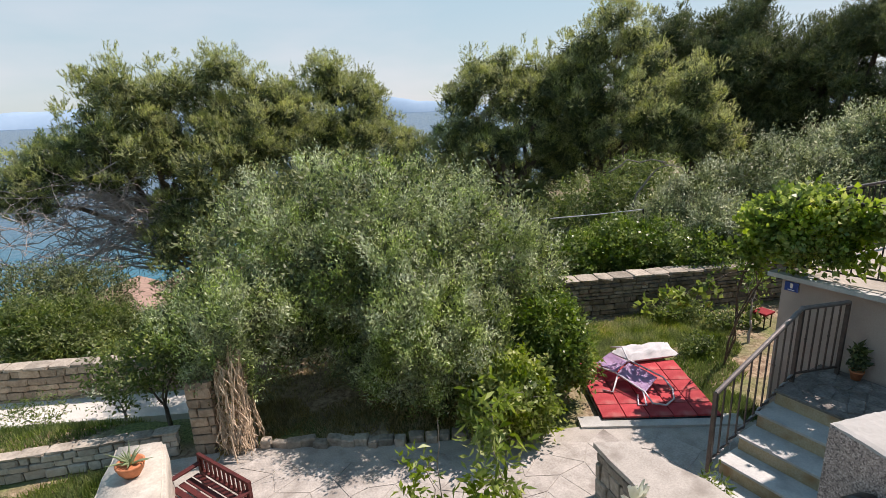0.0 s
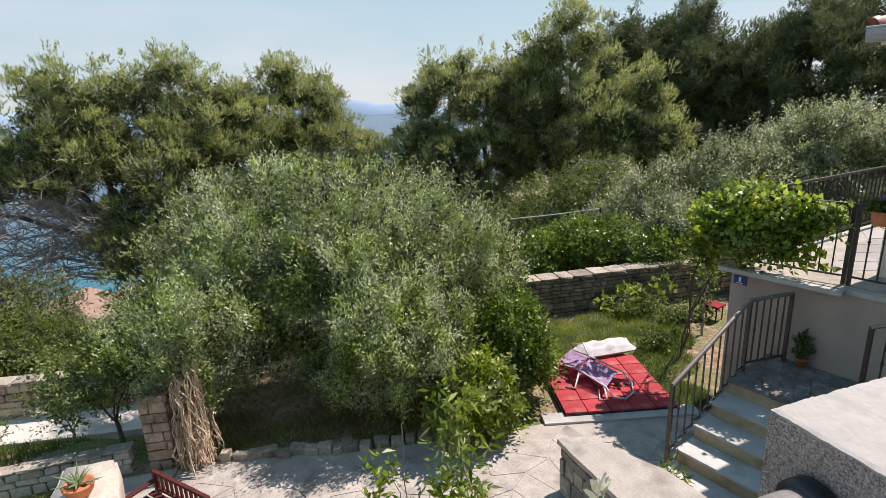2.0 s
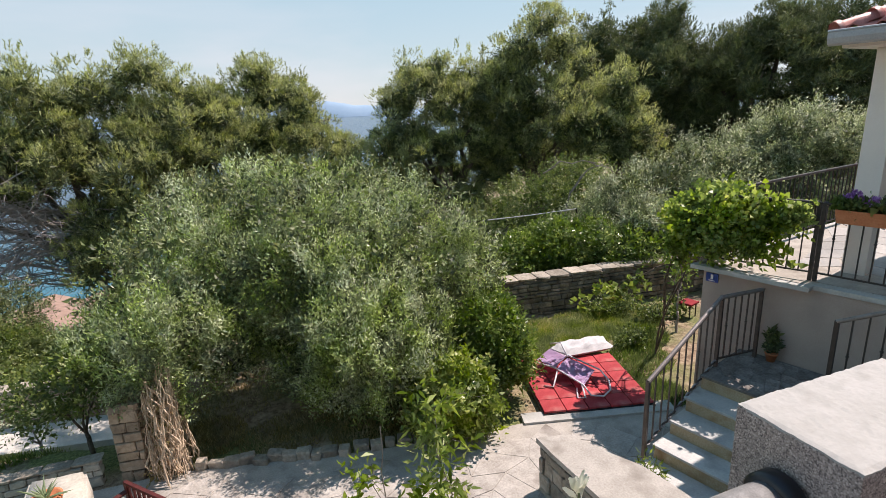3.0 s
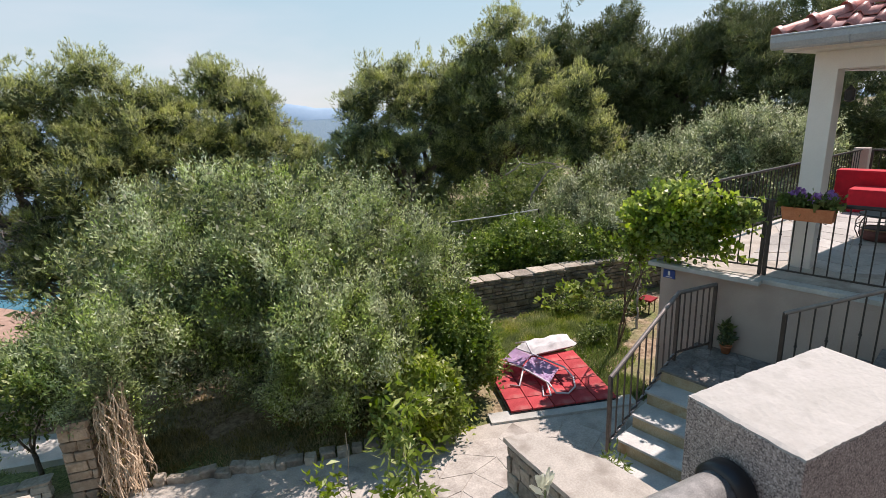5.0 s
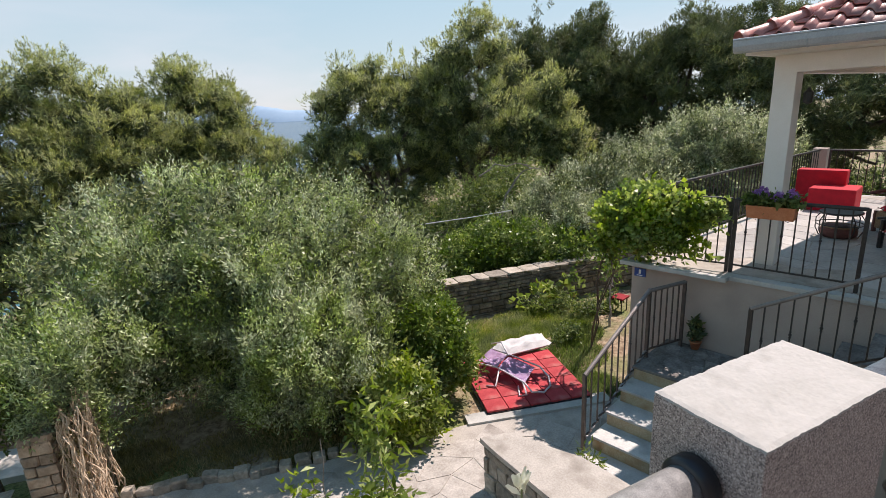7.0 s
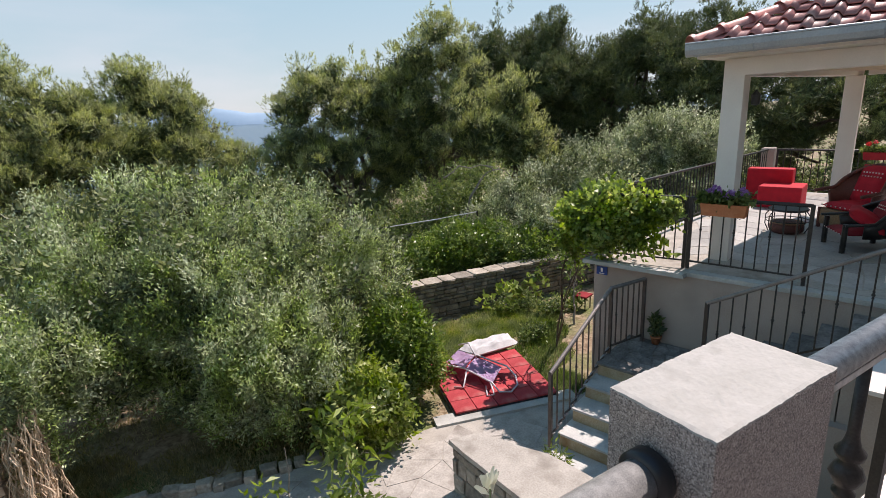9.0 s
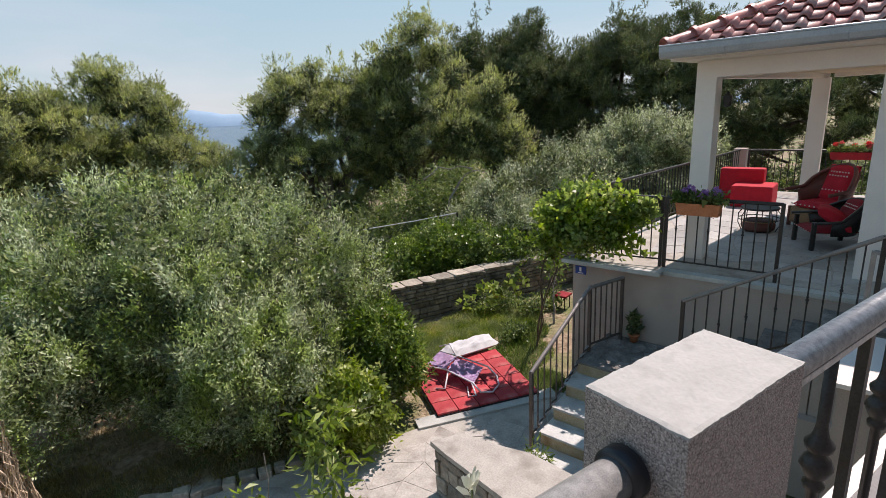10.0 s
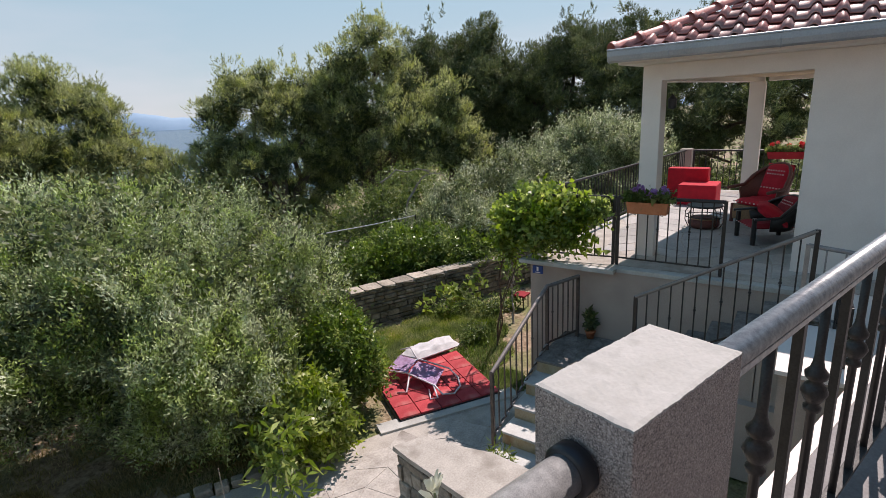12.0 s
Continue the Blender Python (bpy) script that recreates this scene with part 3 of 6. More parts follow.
def build_ground():
    xs = [-400, -150, -70] + [-40 + i * 1.0 for i in range(0, 36)] + [-4 + i * 0.25 for i in range(0, 60)] + [11 + i * 1.0 for i in range(0, 50)] + [75, 120, 300, 900]
    ys = [-900, -300, -100, -40] + [-20 + i * 1.0 for i in range(0, 24)] + [4 + i * 0.25 for i in range(0, 40)] + [14 + i * 1.0 for i in range(0, 67)]
    bm = bmesh.new()
    grid = [[bm.verts.new((x, y, ground_height(x, y))) for x in xs] for y in ys]
    for j in range(len(ys) - 1):
        for i in range(len(xs) - 1):
            bm.faces.new((grid[j][i], grid[j][i + 1], grid[j + 1][i + 1], grid[j + 1][i]))
    tagged(part("ground", bm, M["ground"], smooth=True), "dry garden earth and grass falling to the shore", "ground", kind="structure")
    bm = bmesh.new()
    n = 48
    bm.faces.new([bm.verts.new((4500 * cos(2 * pi * k / n), 4500 * sin(2 * pi * k / n), -12.0)) for k in range(n)])
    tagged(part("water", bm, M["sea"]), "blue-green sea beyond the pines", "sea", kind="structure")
    # hazy mountain island on the horizon, the haze mixed into its flat blue
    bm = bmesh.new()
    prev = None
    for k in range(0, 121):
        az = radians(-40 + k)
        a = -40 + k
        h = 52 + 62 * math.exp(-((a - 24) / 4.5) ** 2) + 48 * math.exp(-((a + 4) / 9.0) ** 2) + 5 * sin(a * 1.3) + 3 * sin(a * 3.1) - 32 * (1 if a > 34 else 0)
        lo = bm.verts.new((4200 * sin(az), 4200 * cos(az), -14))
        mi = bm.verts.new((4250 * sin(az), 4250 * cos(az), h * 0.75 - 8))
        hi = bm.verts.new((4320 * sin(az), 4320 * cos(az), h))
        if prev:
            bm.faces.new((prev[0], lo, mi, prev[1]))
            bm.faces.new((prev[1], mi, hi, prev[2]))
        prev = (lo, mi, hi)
    tagged(part("backdrop", bm, M["hazed_hill"], smooth=True), "hazy blue mountain coast across the sea", "mountains", kind="structure")
    bm = bmesh.new()
    ring = []
    for k in range(15):
        a = radians(-16 + k * 2.0)
        ring.append([bm.verts.new((d * sin(a), d * cos(a), z + 0.3 * sin(k * 2.1))) for d, z in ((44, -10.4), (50, -11.0), (58, -11.7), (63, -12.3))])
    for a, b in zip(ring, ring[1:]):
        for k in range(3):
            bm.faces.new((a[k], a[k + 1], b[k + 1], b[k]))
    tagged(part("beach", bm, M["beach"], smooth=True), "reddish rocky shore at the water's edge", "beach", kind="structure")


build_ground()


def inside(poly, x, y):
    hit = False
    for (x1, y1), (x2, y2) in zip(poly, poly[1:] + poly[:1]):
        if (y1 > y) != (y2 > y) and x < (x2 - x1) * (y - y1) / (y2 - y1) + x1:
            hit = not hit
    return hit


def flagstones(parent, poly, z, size, material, rng, joint=0.012, thick=0.02, turn=0.4, keep=1.0, edge=0.008, uneven=0.003):
    """Irregular flat stones over a plan polygon, each a piece of its own."""
    c, s = cos(turn), sin(turn)
    xs = [p[0] for p in poly]
    ys = [p[1] for p in poly]
    cx, cy, reach = (min(xs) + max(xs)) / 2, (min(ys) + max(ys)) / 2, hypot(max(xs) - min(xs), max(ys) - min(ys)) / 2
    n = int(reach / size) + 1
    jit = {}
    for i in range(-n, n + 2):
        for j in range(-n, n + 2):
            u, v = (i + (0.5 if j % 2 else 0) + rng.uniform(-0.24, 0.24)) * size, (j + rng.uniform(-0.24, 0.24)) * size
            jit[i, j] = (cx + u * c - v * s, cy + u * s + v * c)
    for i in range(-n, n + 1):
        for j in range(-n, n + 1):
            q = [jit[i, j], jit[i + 1, j], jit[i + 1, j + 1], jit[i, j + 1]]
            mx, my = sum(p[0] for p in q) / 4, sum(p[1] for p in q) / 4
            if not inside(poly, mx, my) or not all(inside(poly, *p) for p in q):
                continue
            bm = bmesh.new()
            lo, hi = [], []
            for px, py in q:
                dx, dy = px - mx, py - my
                L = hypot(dx, dy)
                f, f2 = (L - joint) / L, (L - joint - edge) / L
                lo.append(bm.verts.new((mx + dx * f, my + dy * f, z - thick)))
                hi.append(bm.verts.new((mx + dx * f2, my + dy * f2, z + rng.uniform(-0.7, 1.0) * uneven)))
            bm.faces.new(hi)
            for k in range(4):
                bm.faces.new((lo[k], lo[(k + 1) % 4], hi[(k + 1) % 4], hi[k]))
            part("flagstone", bm, material, parent)


def stone_variants(name, material, rng, count=7):
    """Rough blocks of unit size, to be scaled into a wall."""
    out = []
    for _ in range(count):
        bm = bmesh.new()
        bmesh.ops.create_cube(bm, size=1.0)
        bmesh.ops.bevel(bm, geom=list(bm.edges), offset=0.1, segments=1, affect="EDGES")
        for v in bm.verts:
            v.co += Vector(rng.uniform(-0.055, 0.055, 3))
        out.append(mesh_of(bm, name, material))
    return out


def stone_wall(name, a, b, z0, height, thick, rng, label, stone=(0.26, 0.13), material="limestone", cap="limestone_pale", faces=(1,), ends=(), far_height=None, coping=True, cap_h=0.09):
    """A rubble wall from a to b: a dark core, single stones proud of it on the faces, and flat coping stones."""
    a, b = Vector((*a, 0)), Vector((*b, 0))
    L = (b - a).length
    d = (b - a) / L
    nrm = Vector((-d.y, d.x, 0))
    far_height = height if far_height is None else far_height
    wall = base(name, label, "stone wall", kind="structure")
    turn = Matrix(((d.x, nrm.x, 0, a.x), (d.y, nrm.y, 0, a.y), (0, 0, 1, z0), (0, 0, 0, 1)))
    bm = bmesh.new()
    pts = [(0.02, 0), (L - 0.02, 0), (L - 0.02, far_height - 0.05), (0.02, height - 0.05)]
    t = thick / 2 - 0.035
    f = [bm.verts.new(turn @ Vector((x, -t, z - (0.3 if z == 0 else 0)))) for x, z in pts]
    k = [bm.verts.new(turn @ Vector((x, t, z - (0.3 if z == 0 else 0)))) for x, z in pts]
    bm.faces.new(f)
    bm.faces.new(k[::-1])
    for i in range(4):
        bm.faces.new((f[i], k[i], k[(i + 1) % 4], f[(i + 1) % 4]))
    bmesh.ops.recalc_face_normals(bm, faces=bm.faces)
    part("wall_core", bm, M["wall_core"], wall)
    kinds = stone_variants("stone", M[material], rng)
    caps = stone_variants("coping_stone", M[cap], rng)

    def put(kindset, nm, c, size, spin):
        ob = new(nm, kindset[rng.integers(len(kindset))])
        ob.parent = wall
        ob.matrix_basis = turn @ Matrix.Translation(c) @ Matrix.Rotation(spin, 4, "Z") @ Matrix.Rotation(rng.uniform(-0.04, 0.04), 4, "Y") @ Matrix.Diagonal((*size, 1))

    def courses(length, h0, h1, place):
        z = 0.0
        while z < max(h0, h1) - 0.05:
            ch = stone[1] * rng.uniform(0.65, 1.4)
            x = -rng.uniform(0, 0.4) * stone[0]
            while x < length:
                w = stone[0] * rng.uniform(0.55, 1.5)
                x0, x1 = max(x, 0.0), min(x + w, length)
                top = h0 + (h1 - h0) * (x0 + x1) / 2 / length - 0.05
                if x1 - x0 > 0.06 and z + ch * 0.6 < top:
                    hh = min(ch, top - z)
                    place((x0 + x1) / 2, z + hh / 2, (x1 - x0) - 0.012, hh - 0.012)
                x += w
            z += ch

    for sgn in faces:
        courses(L, height, far_height, lambda x, z, w, h: put(kinds, "stone", (x, sgn * (thick / 2 - 0.05 + rng.uniform(-0.008, 0.012)), z), (w, 0.12, h), 0))
    for e in ends:
        ex = 0.05 if e < 0 else L - 0.05
        hh = height if e < 0 else far_height
        courses(thick - 0.06, hh, hh, lambda x, z, w, h: put(kinds, "stone", (ex + rng.uniform(-0.01, 0.01), x - thick / 2 + 0.03, z), (0.12, w, h), 0))
    x = 0.0 if coping else L
    while x < L:
        w = min(stone[0] * rng.uniform(1.1, 2.0), L - x + 0.02)
        z = height + (far_height - height) * (x + w / 2) / L
        put(caps, "coping_stone", (x + w / 2, rng.uniform(-0.015, 0.015), z - 0.03), (w - 0.012, thick + 0.04, cap_h), rng.uniform(-0.03, 0.03))
        x += w
    return wall


# ---------------------------------------------------------------- patio
RNG = np.random.default_rng(11)
PATIO = [(-0.45, 6.5), (0.42, 6.2), (2.07, 5.2), (3.2, 4.62), (4.3, 4.16), (5.75, 3.25), (6.6, 2.85), (6.6, 1.2), (2.2, 1.2), (-0.35, 3.6)]
patio = tagged(part("patio", prism(PATIO, -0.25, 0.0), M["mortar"]), "pale paved patio dappled by tree shade", "paving", kind="structure")

# the concrete kerb at the end of the paving
kd = Vector((5.75 - 4.3, 3.25 - 4.16, 0)).normalized()
bm = prism([(4.20, 4.15), (5.95, 3.05), (6.08, 3.24), (4.32, 4.34)], -0.2, 0.03)
tagged(part("kerb", bm, M["slab"]), "worn concrete kerb between patio and lawn", "kerb", kind="structure")

# ---------------------------------------------------------------- lower stair
STEP_Y0, STEP_Y1 = 2.62, 1.15
lower_stair = base("lower_stair", "stone stair with pale treads and ochre-stained risers", "stairs", kind="structure")
FRONTS = [4.36, 4.66, 4.97, 5.28, 5.60]
for i, x0 in enumerate(FRONTS):
    z = 0.17 * (i + 1)
    x1 = FRONTS[i + 1] + 0.03 if i < 4 else 6.62
    part("riser", box((x0, STEP_Y1, -0.2), (x1, STEP_Y0 - 0.005 * i, z - 0.03)), M["step_riser"], lower_stair)
    if i < 4:
        part("tread", box((x0 - 0.015, STEP_Y1, z - 0.03), (x1, STEP_Y0 + 0.012, z), bevel=0.006), M["step_tread"], lower_stair)
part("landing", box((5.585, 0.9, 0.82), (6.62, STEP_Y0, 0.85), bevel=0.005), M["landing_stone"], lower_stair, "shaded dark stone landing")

# planter wall beside the stair
stone_wall("planter_wall", (3.60, 3.21), (3.22, 1.5), -0.05, 0.64, 0.24, np.random.default_rng(5), "dark rubble planter wall beside the stair", (0.24, 0.14), faces=(-1, 1), ends=(-1,), coping=False)
bm = prism([(3.47, 3.28), (3.77, 3.10), (3.92, 2.33), (3.85, 1.5), (3.08, 1.5), (3.28, 2.46)], 0.56, 0.62)
bmesh.ops.subdivide_edges(bm, edges=list(bm.edges), cuts=2)
for v in bm.verts:
    v.co += Vector((noise.noise(v.co * 6), noise.noise(v.co * 6 + Vector((5, 0, 0))), 0.3 * noise.noise(v.co * 4))) * 0.02
tagged(part("planter_top", bm, M["mortar"]), "cracked pale concrete over the planter", "concrete slab", kind="structure")
tagged(part("planter_side", prism([(3.70, 3.08), (3.86, 2.33), (3.80, 1.5), (3.3, 1.5), (3.5, 2.4)], -0.2, 0.555), M["wall_core"]), "earth-stained planter side", "planter", kind="structure")

# ---------------------------------------------------------------- terrace
FLOOR = 1.9
SKEW = -0.125
terrace_poly = [(6.64, 3.18), (13.75, 3.18 + SKEW * 7.1), (13.75, -4.0), (6.64, -4.0)]
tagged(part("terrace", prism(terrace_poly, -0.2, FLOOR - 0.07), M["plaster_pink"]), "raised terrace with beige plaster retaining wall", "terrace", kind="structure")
tagged(part("terrace_slab", prism([(6.50, 3.30), (13.85, 3.30 + SKEW * 7.3), (13.85, -4.0), (6.62, -4.0), (6.62, 1.93), (6.50, 1.93)], FLOOR - 0.066, FLOOR - 0.012), M["slab"]),
       "grey weathered slab edge of the terrace", "slab", kind="structure")
FLOOR_POLY = [(6.78, 3.2), (13.7, 3.2 + SKEW * 7), (13.7, -3.9), (6.78, -3.9)]
terrace_floor = tagged(part("terrace_floor", prism([(6.60, 3.22), (13.7, 3.2 + SKEW * 7), (13.7, -3.9), (6.76, -3.9), (6.76, 2.0), (6.60, 2.0)], FLOOR - 0.008, FLOOR - 0.004), M["mortar"]),
                       "terrace floor of irregular pale flagstones", "floor", kind="structure")


def baluster_mesh(h, collar, r=0.007):
    bm = bmesh.new()
    add_box(bm, (-r, -r, 0), (r, r, h))
    if collar:
        zc = h * 0.52
        for dz, rr in ((-0.03, 0.013), (0.0, 0.018), (0.03, 0.013)):
            ret = bmesh.ops.create_uvsphere(bm, u_segments=6, v_segments=4, radius=rr)
            for v in ret["verts"]:
                v.co.z += zc + dz
    return bm


def railing(name, a, b, label, metal="iron", hand=None, twist=False, post_a=True, post_b=True, top=0.92, low=0.1, spacing=0.125, rail_w=0.022, category="railing", thick=0.007, every=3):
    """A wrought-iron railing with a flat top bar, bottom bar and collared bars, from a to b (feet)."""
    a, b = Vector(a), Vector(b)
    d = b - a
    L = hypot(d.x, d.y)
    r = base(name, label, category)
    up = Vector((0, 0, 1))
    bm = bmesh.new()
    add_rod(bm, a + up * top, b + up * top, rail_w, sides=10)
    part("top_rail", bm, M[hand or metal], r, smooth=False)
    if twist:
        side = Vector((-d.y, d.x, 0)).normalized()
        for ph, mt in ((0.0, "iron_grey"), (pi, metal)):
            pts = [a + d * (k / 60) + up * (low + 0.011 * sin(k * 1.1 + ph)) + side * 0.011 * cos(k * 1.1 + ph) for k in range(61)]
            part("twisted_bar", tube(pts, 0.011, 6), M[mt], r, smooth=True)
    else:
        part("bottom_rail", rod(a + up * low, b + up * low, 0.014, sides=4), M[metal], r)
    for flag, p in ((post_a, a), (post_b, b)):
        if flag:
            part("post", box((p.x - 0.02, p.y - 0.02, p.z), (p.x + 0.02, p.y + 0.02, p.z + top + 0.01), bevel=0.003), M[metal], r)
    n = max(2, round(L / spacing))
    meshes = [mesh_of(baluster_mesh(top - low, c, thick), "bar", M[metal]) for c in (False, True)]
    for i in range(1, n):
        ob = new("bar", meshes[1 if i % every == 1 else 0])
        ob.parent = r
        ob.matrix_basis = Matrix.Translation(a + d * (i / n) + up * low) @ Matrix.Rotation(atan2(d.y, d.x), 4, "Z")
    return r


# stair railing: slope, then level stretch along the landing
railing("stair_railing", (4.53, 2.66, 0.20), (5.92, 2.60, 0.82), "brown iron stair railing with twisted lower bar", "iron_warm", hand="rail_top", twist=True, post_b=True, top=0.94, low=0.12, spacing=0.14, rail_w=0.026)
railing("landing_railing", (5.92, 2.60, 0.85), (6.50, 2.40, 0.85), "brown iron railing along the landing", "iron_warm", hand="rail_top", post_a=False, top=0.90, low=0.1, spacing=0.11, rail_w=0.026)
# upper stair from landing to terrace
upper_stair = base("upper_stair", "shaded stone stair up to the terrace", "stairs", kind="structure")
for i in range(6):
    y1 = 1.25 - 0.26 * i
    z = 0.85 + 0.175 * (i + 1)
    part("riser", box((5.72, y1 - 0.27, 0.5), (6.63, y1, z - 0.03)), M["plaster_pink"], upper_stair)
    # treads darkened by colour, so the flight sinks into shade
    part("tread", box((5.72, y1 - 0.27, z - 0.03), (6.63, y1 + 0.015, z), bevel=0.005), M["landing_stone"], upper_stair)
part("stair_wall", box((5.60, -0.35, 0.0), (5.715, 0.9, 0.9)), M["plaster_pink"], upper_stair)
railing("upper_stair_railing", (5.68, 1.42, 0.95), (5.68, -0.16, 1.86), "dark iron railing climbing beside the upper stair", "iron", hand="rail_top", top=0.93, low=0.1, spacing=0.1215, every=2)
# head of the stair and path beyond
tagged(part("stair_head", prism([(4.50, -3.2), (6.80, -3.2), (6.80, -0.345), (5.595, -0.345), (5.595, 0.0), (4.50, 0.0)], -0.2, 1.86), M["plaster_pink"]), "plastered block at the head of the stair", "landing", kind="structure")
tagged(part("stair_head_floor", prism([(4.47, -3.2), (6.73, -3.2), (6.73, -0.36), (5.59, -0.36), (5.59, 0.03), (4.47, 0.03)], 1.864, 1.90), M["plaster_white"]), "sunlit white ledge at the stair head", "ledge", kind="structure")
railing("head_railing", (5.70, -0.10, 1.86), (5.76, -1.4, 1.70), "grey iron railing at the stair head", "iron_grey", top=0.78, low=0.1, spacing=0.14, post_b=True)
railing("ledge_railing", (4.75, -0.4, 1.9), (5.6, -0.38, 1.9), "short iron railing on the ledge", "iron", top=0.5, low=0.08, spacing=0.11)

# terrace railings
railing("terrace_front_railing", (6.62, 3.12, FLOOR), (6.78, 2.02, FLOOR), "dark iron terrace railing under the vine", "iron", top=0.92, spacing=0.12)
gate = railing("terrace_gate", (6.78, 1.97, FLOOR), (6.78, 0.72, FLOOR), "dark iron railing panel with collared bars", "iron", top=0.92, spacing=0.125)
railing("terrace_side_railing", (6.66, 3.12, FLOOR), (13.55, 3.12 + SKEW * 6.9 + 0.12, FLOOR), "iron railing along the terrace side", "iron", top=0.95, spacing=0.13)
railing("terrace_back_railing", (13.5, 2.2, FLOOR), (13.3, -3.5, FLOOR), "iron railing at the terrace back", "iron", top=0.95, spacing=0.13)
stub = tagged(part("pillar", box((13.48, 2.26, FLOOR), (13.74, 2.52, FLOOR + 0.98), bevel=0.012), M["plaster_pink"]), "low plastered corner pillar of the terrace railing", "pillar")

# ---------------------------------------------------------------- house with porch
house = base("house", "white plastered house with tiled hip roof and open porch", "house")
WALL_Z = 4.47
part("wall", box((7.36, -4.0, FLOOR - 0.02), (9.9, 0.03, WALL_Z)), M["plaster_white"], house)
part("column", box((7.36, 1.645, FLOOR - 0.004), (7.68, 1.88, 4.27)), M["plaster_white"], house)
part("column", box((11.10, 0.73, FLOOR - 0.004), (11.36, 0.98, 4.262), bevel=0.008), M["plaster_white"], house)
part("front_beam", box((7.36, 0.03, 4.27), (7.68, 1.88, WALL_Z)), M["plaster_white"], house)
part("side_beam", prism([(7.683, 1.645), (7.683, 1.878), (11.38, 1.0), (11.38, 0.76)], 4.264, WALL_Z), M["plaster_white"], house)
part("back_beam", box((11.10, -4.0, 4.264), (11.36, 0.69, WALL_Z)), M["plaster_white"], house)
tagged(part("ceiling", prism([(7.69, 0.03), (7.69, 1.63), (11.09, 0.75), (11.09, -4.0), (9.91, -4.0), (9.91, 0.03)], 4.33, 4.37), M["soffit"]), "sand-coloured porch ceiling", "ceiling", kind="structure")
part("soffit", prism([(6.92, 2.08), (12.2, 1.30), (12.2, -4.5), (6.92, -4.5)], WALL_Z + 0.004, WALL_Z + 0.05), M["plaster_white"], house)

EAVE_X, EAVE_Y, EAVE_Z, PITCH = 6.86, 2.12, 4.60, 0.45
# roof decks: front slope up along x, side slope up away from the gable side
bm = bmesh.new()
hip_len = 4.0
v = [bm.verts.new(p) for p in ((EAVE_X, EAVE_Y, EAVE_Z), (EAVE_X + hip_len, EAVE_Y - hip_len, EAVE_Z + PITCH * hip_len), (EAVE_X + hip_len, -5.5, EAVE_Z + PITCH * hip_len), (EAVE_X, -5.5, EAVE_Z))]
w = [bm.verts.new(p) for p in ((EAVE_X + 6.0, EAVE_Y - 0.149 * 6.0, EAVE_Z), (EAVE_X + 5.0, EAVE_Y - hip_len, EAVE_Z + PITCH * hip_len))]
bm.faces.new(v[::-1])
bm.faces.new((v[0], w[0], w[1], v[1]))
bmesh.ops.recalc_face_normals(bm, faces=bm.faces)
part("roof_deck", bm, M["roof_tile"], house)

TILE_W, TILE_L = 0.235, 0.36


def tile_mesh():
    """A clay roof tile: flat pan with a raised roll on one side, open at the lower end."""
    bm = bmesh.new()
    prof = [(-0.118, 0.012), (-0.02, 0.006), (0.0, 0.014), (0.018, 0.052), (0.052, 0.074), (0.086, 0.058), (0.108, 0.016), (0.12, 0.006)]
    rows = []
    for x, lift in ((-0.03, 0.032), (TILE_L, 0.0)):
        rows.append([bm.verts.new((x, -p, h + lift)) for p, h in prof])
        rows.append([bm.verts.new((x, -p, h + lift - 0.014)) for p, h in prof])
    a, a2, b, b2 = rows
    for k in range(len(prof) - 1):
        bm.faces.new((a[k], a[k + 1], b[k + 1], b[k]))
        bm.faces.new((a[k], a2[k], a2[k + 1], a[k + 1]))
        bm.faces.new((a2[k + 1], a2[k], b2[k], b2[k + 1]))
    bmesh.ops.recalc_face_normals(bm, faces=bm.faces)
    return mesh_of(bm, "roof_tile", M["roof_tile"], True)


roof = base("roof_tiles", "faded red clay tile roof with hip ridge tiles", "roof", kind="structure")
slope = math.atan(PITCH)
tm = tile_mesh()
for i in range(20):
    y = EAVE_Y - 0.10 - TILE_W * i
    for j in range(9):
        s = TILE_L * j
        x = EAVE_X - 0.03 + s * cos(slope)
        if (x + 0.12 - EAVE_X) > (EAVE_Y - y) + 0.02:
            continue
        ob = new("roof_tile", tm)
        ob.parent = roof
        ob.matrix_basis = Matrix.Translation((x, y, EAVE_Z + 0.03 + PITCH * (x - EAVE_X))) @ Matrix.Rotation(-slope, 4, "Y") @ Matrix.Rotation(random.uniform(-0.012, 0.012), 4, "Z")


def ridge_mesh():
    bm = bmesh.new()
    secs = ((0.0, 0.115), (0.05, 0.118), (0.055, 0.098), (0.36, 0.085), (0.42, 0.082))
    rows = [[bm.verts.new((s, r * cos(a), r * sin(a))) for a in [pi * k / 8 for k in range(9)]] for s, r in secs]
    for a, b in zip(rows, rows[1:]):
        for k in range(8):
            bm.faces.new((a[k], a[k + 1], b[k + 1], b[k]))
    bmesh.ops.recalc_face_normals(bm, faces=bm.faces)
    return mesh_of(bm, "ridge_tile", M["roof_tile"], True)


rm = ridge_mesh()
hip_dir = Vector((1, -1, PITCH)).normalized()
for k in range(12):
    ob = new("ridge_tile", rm)
    ob.parent = roof
    p = Vector((EAVE_X - 0.02, EAVE_Y + 0.02, EAVE_Z + 0.035)) + hip_dir * (0.37 * k)
    ob.matrix_basis = Matrix.Translation(p) @ hip_dir.to_track_quat("X", "Z").to_matrix().to_4x4()

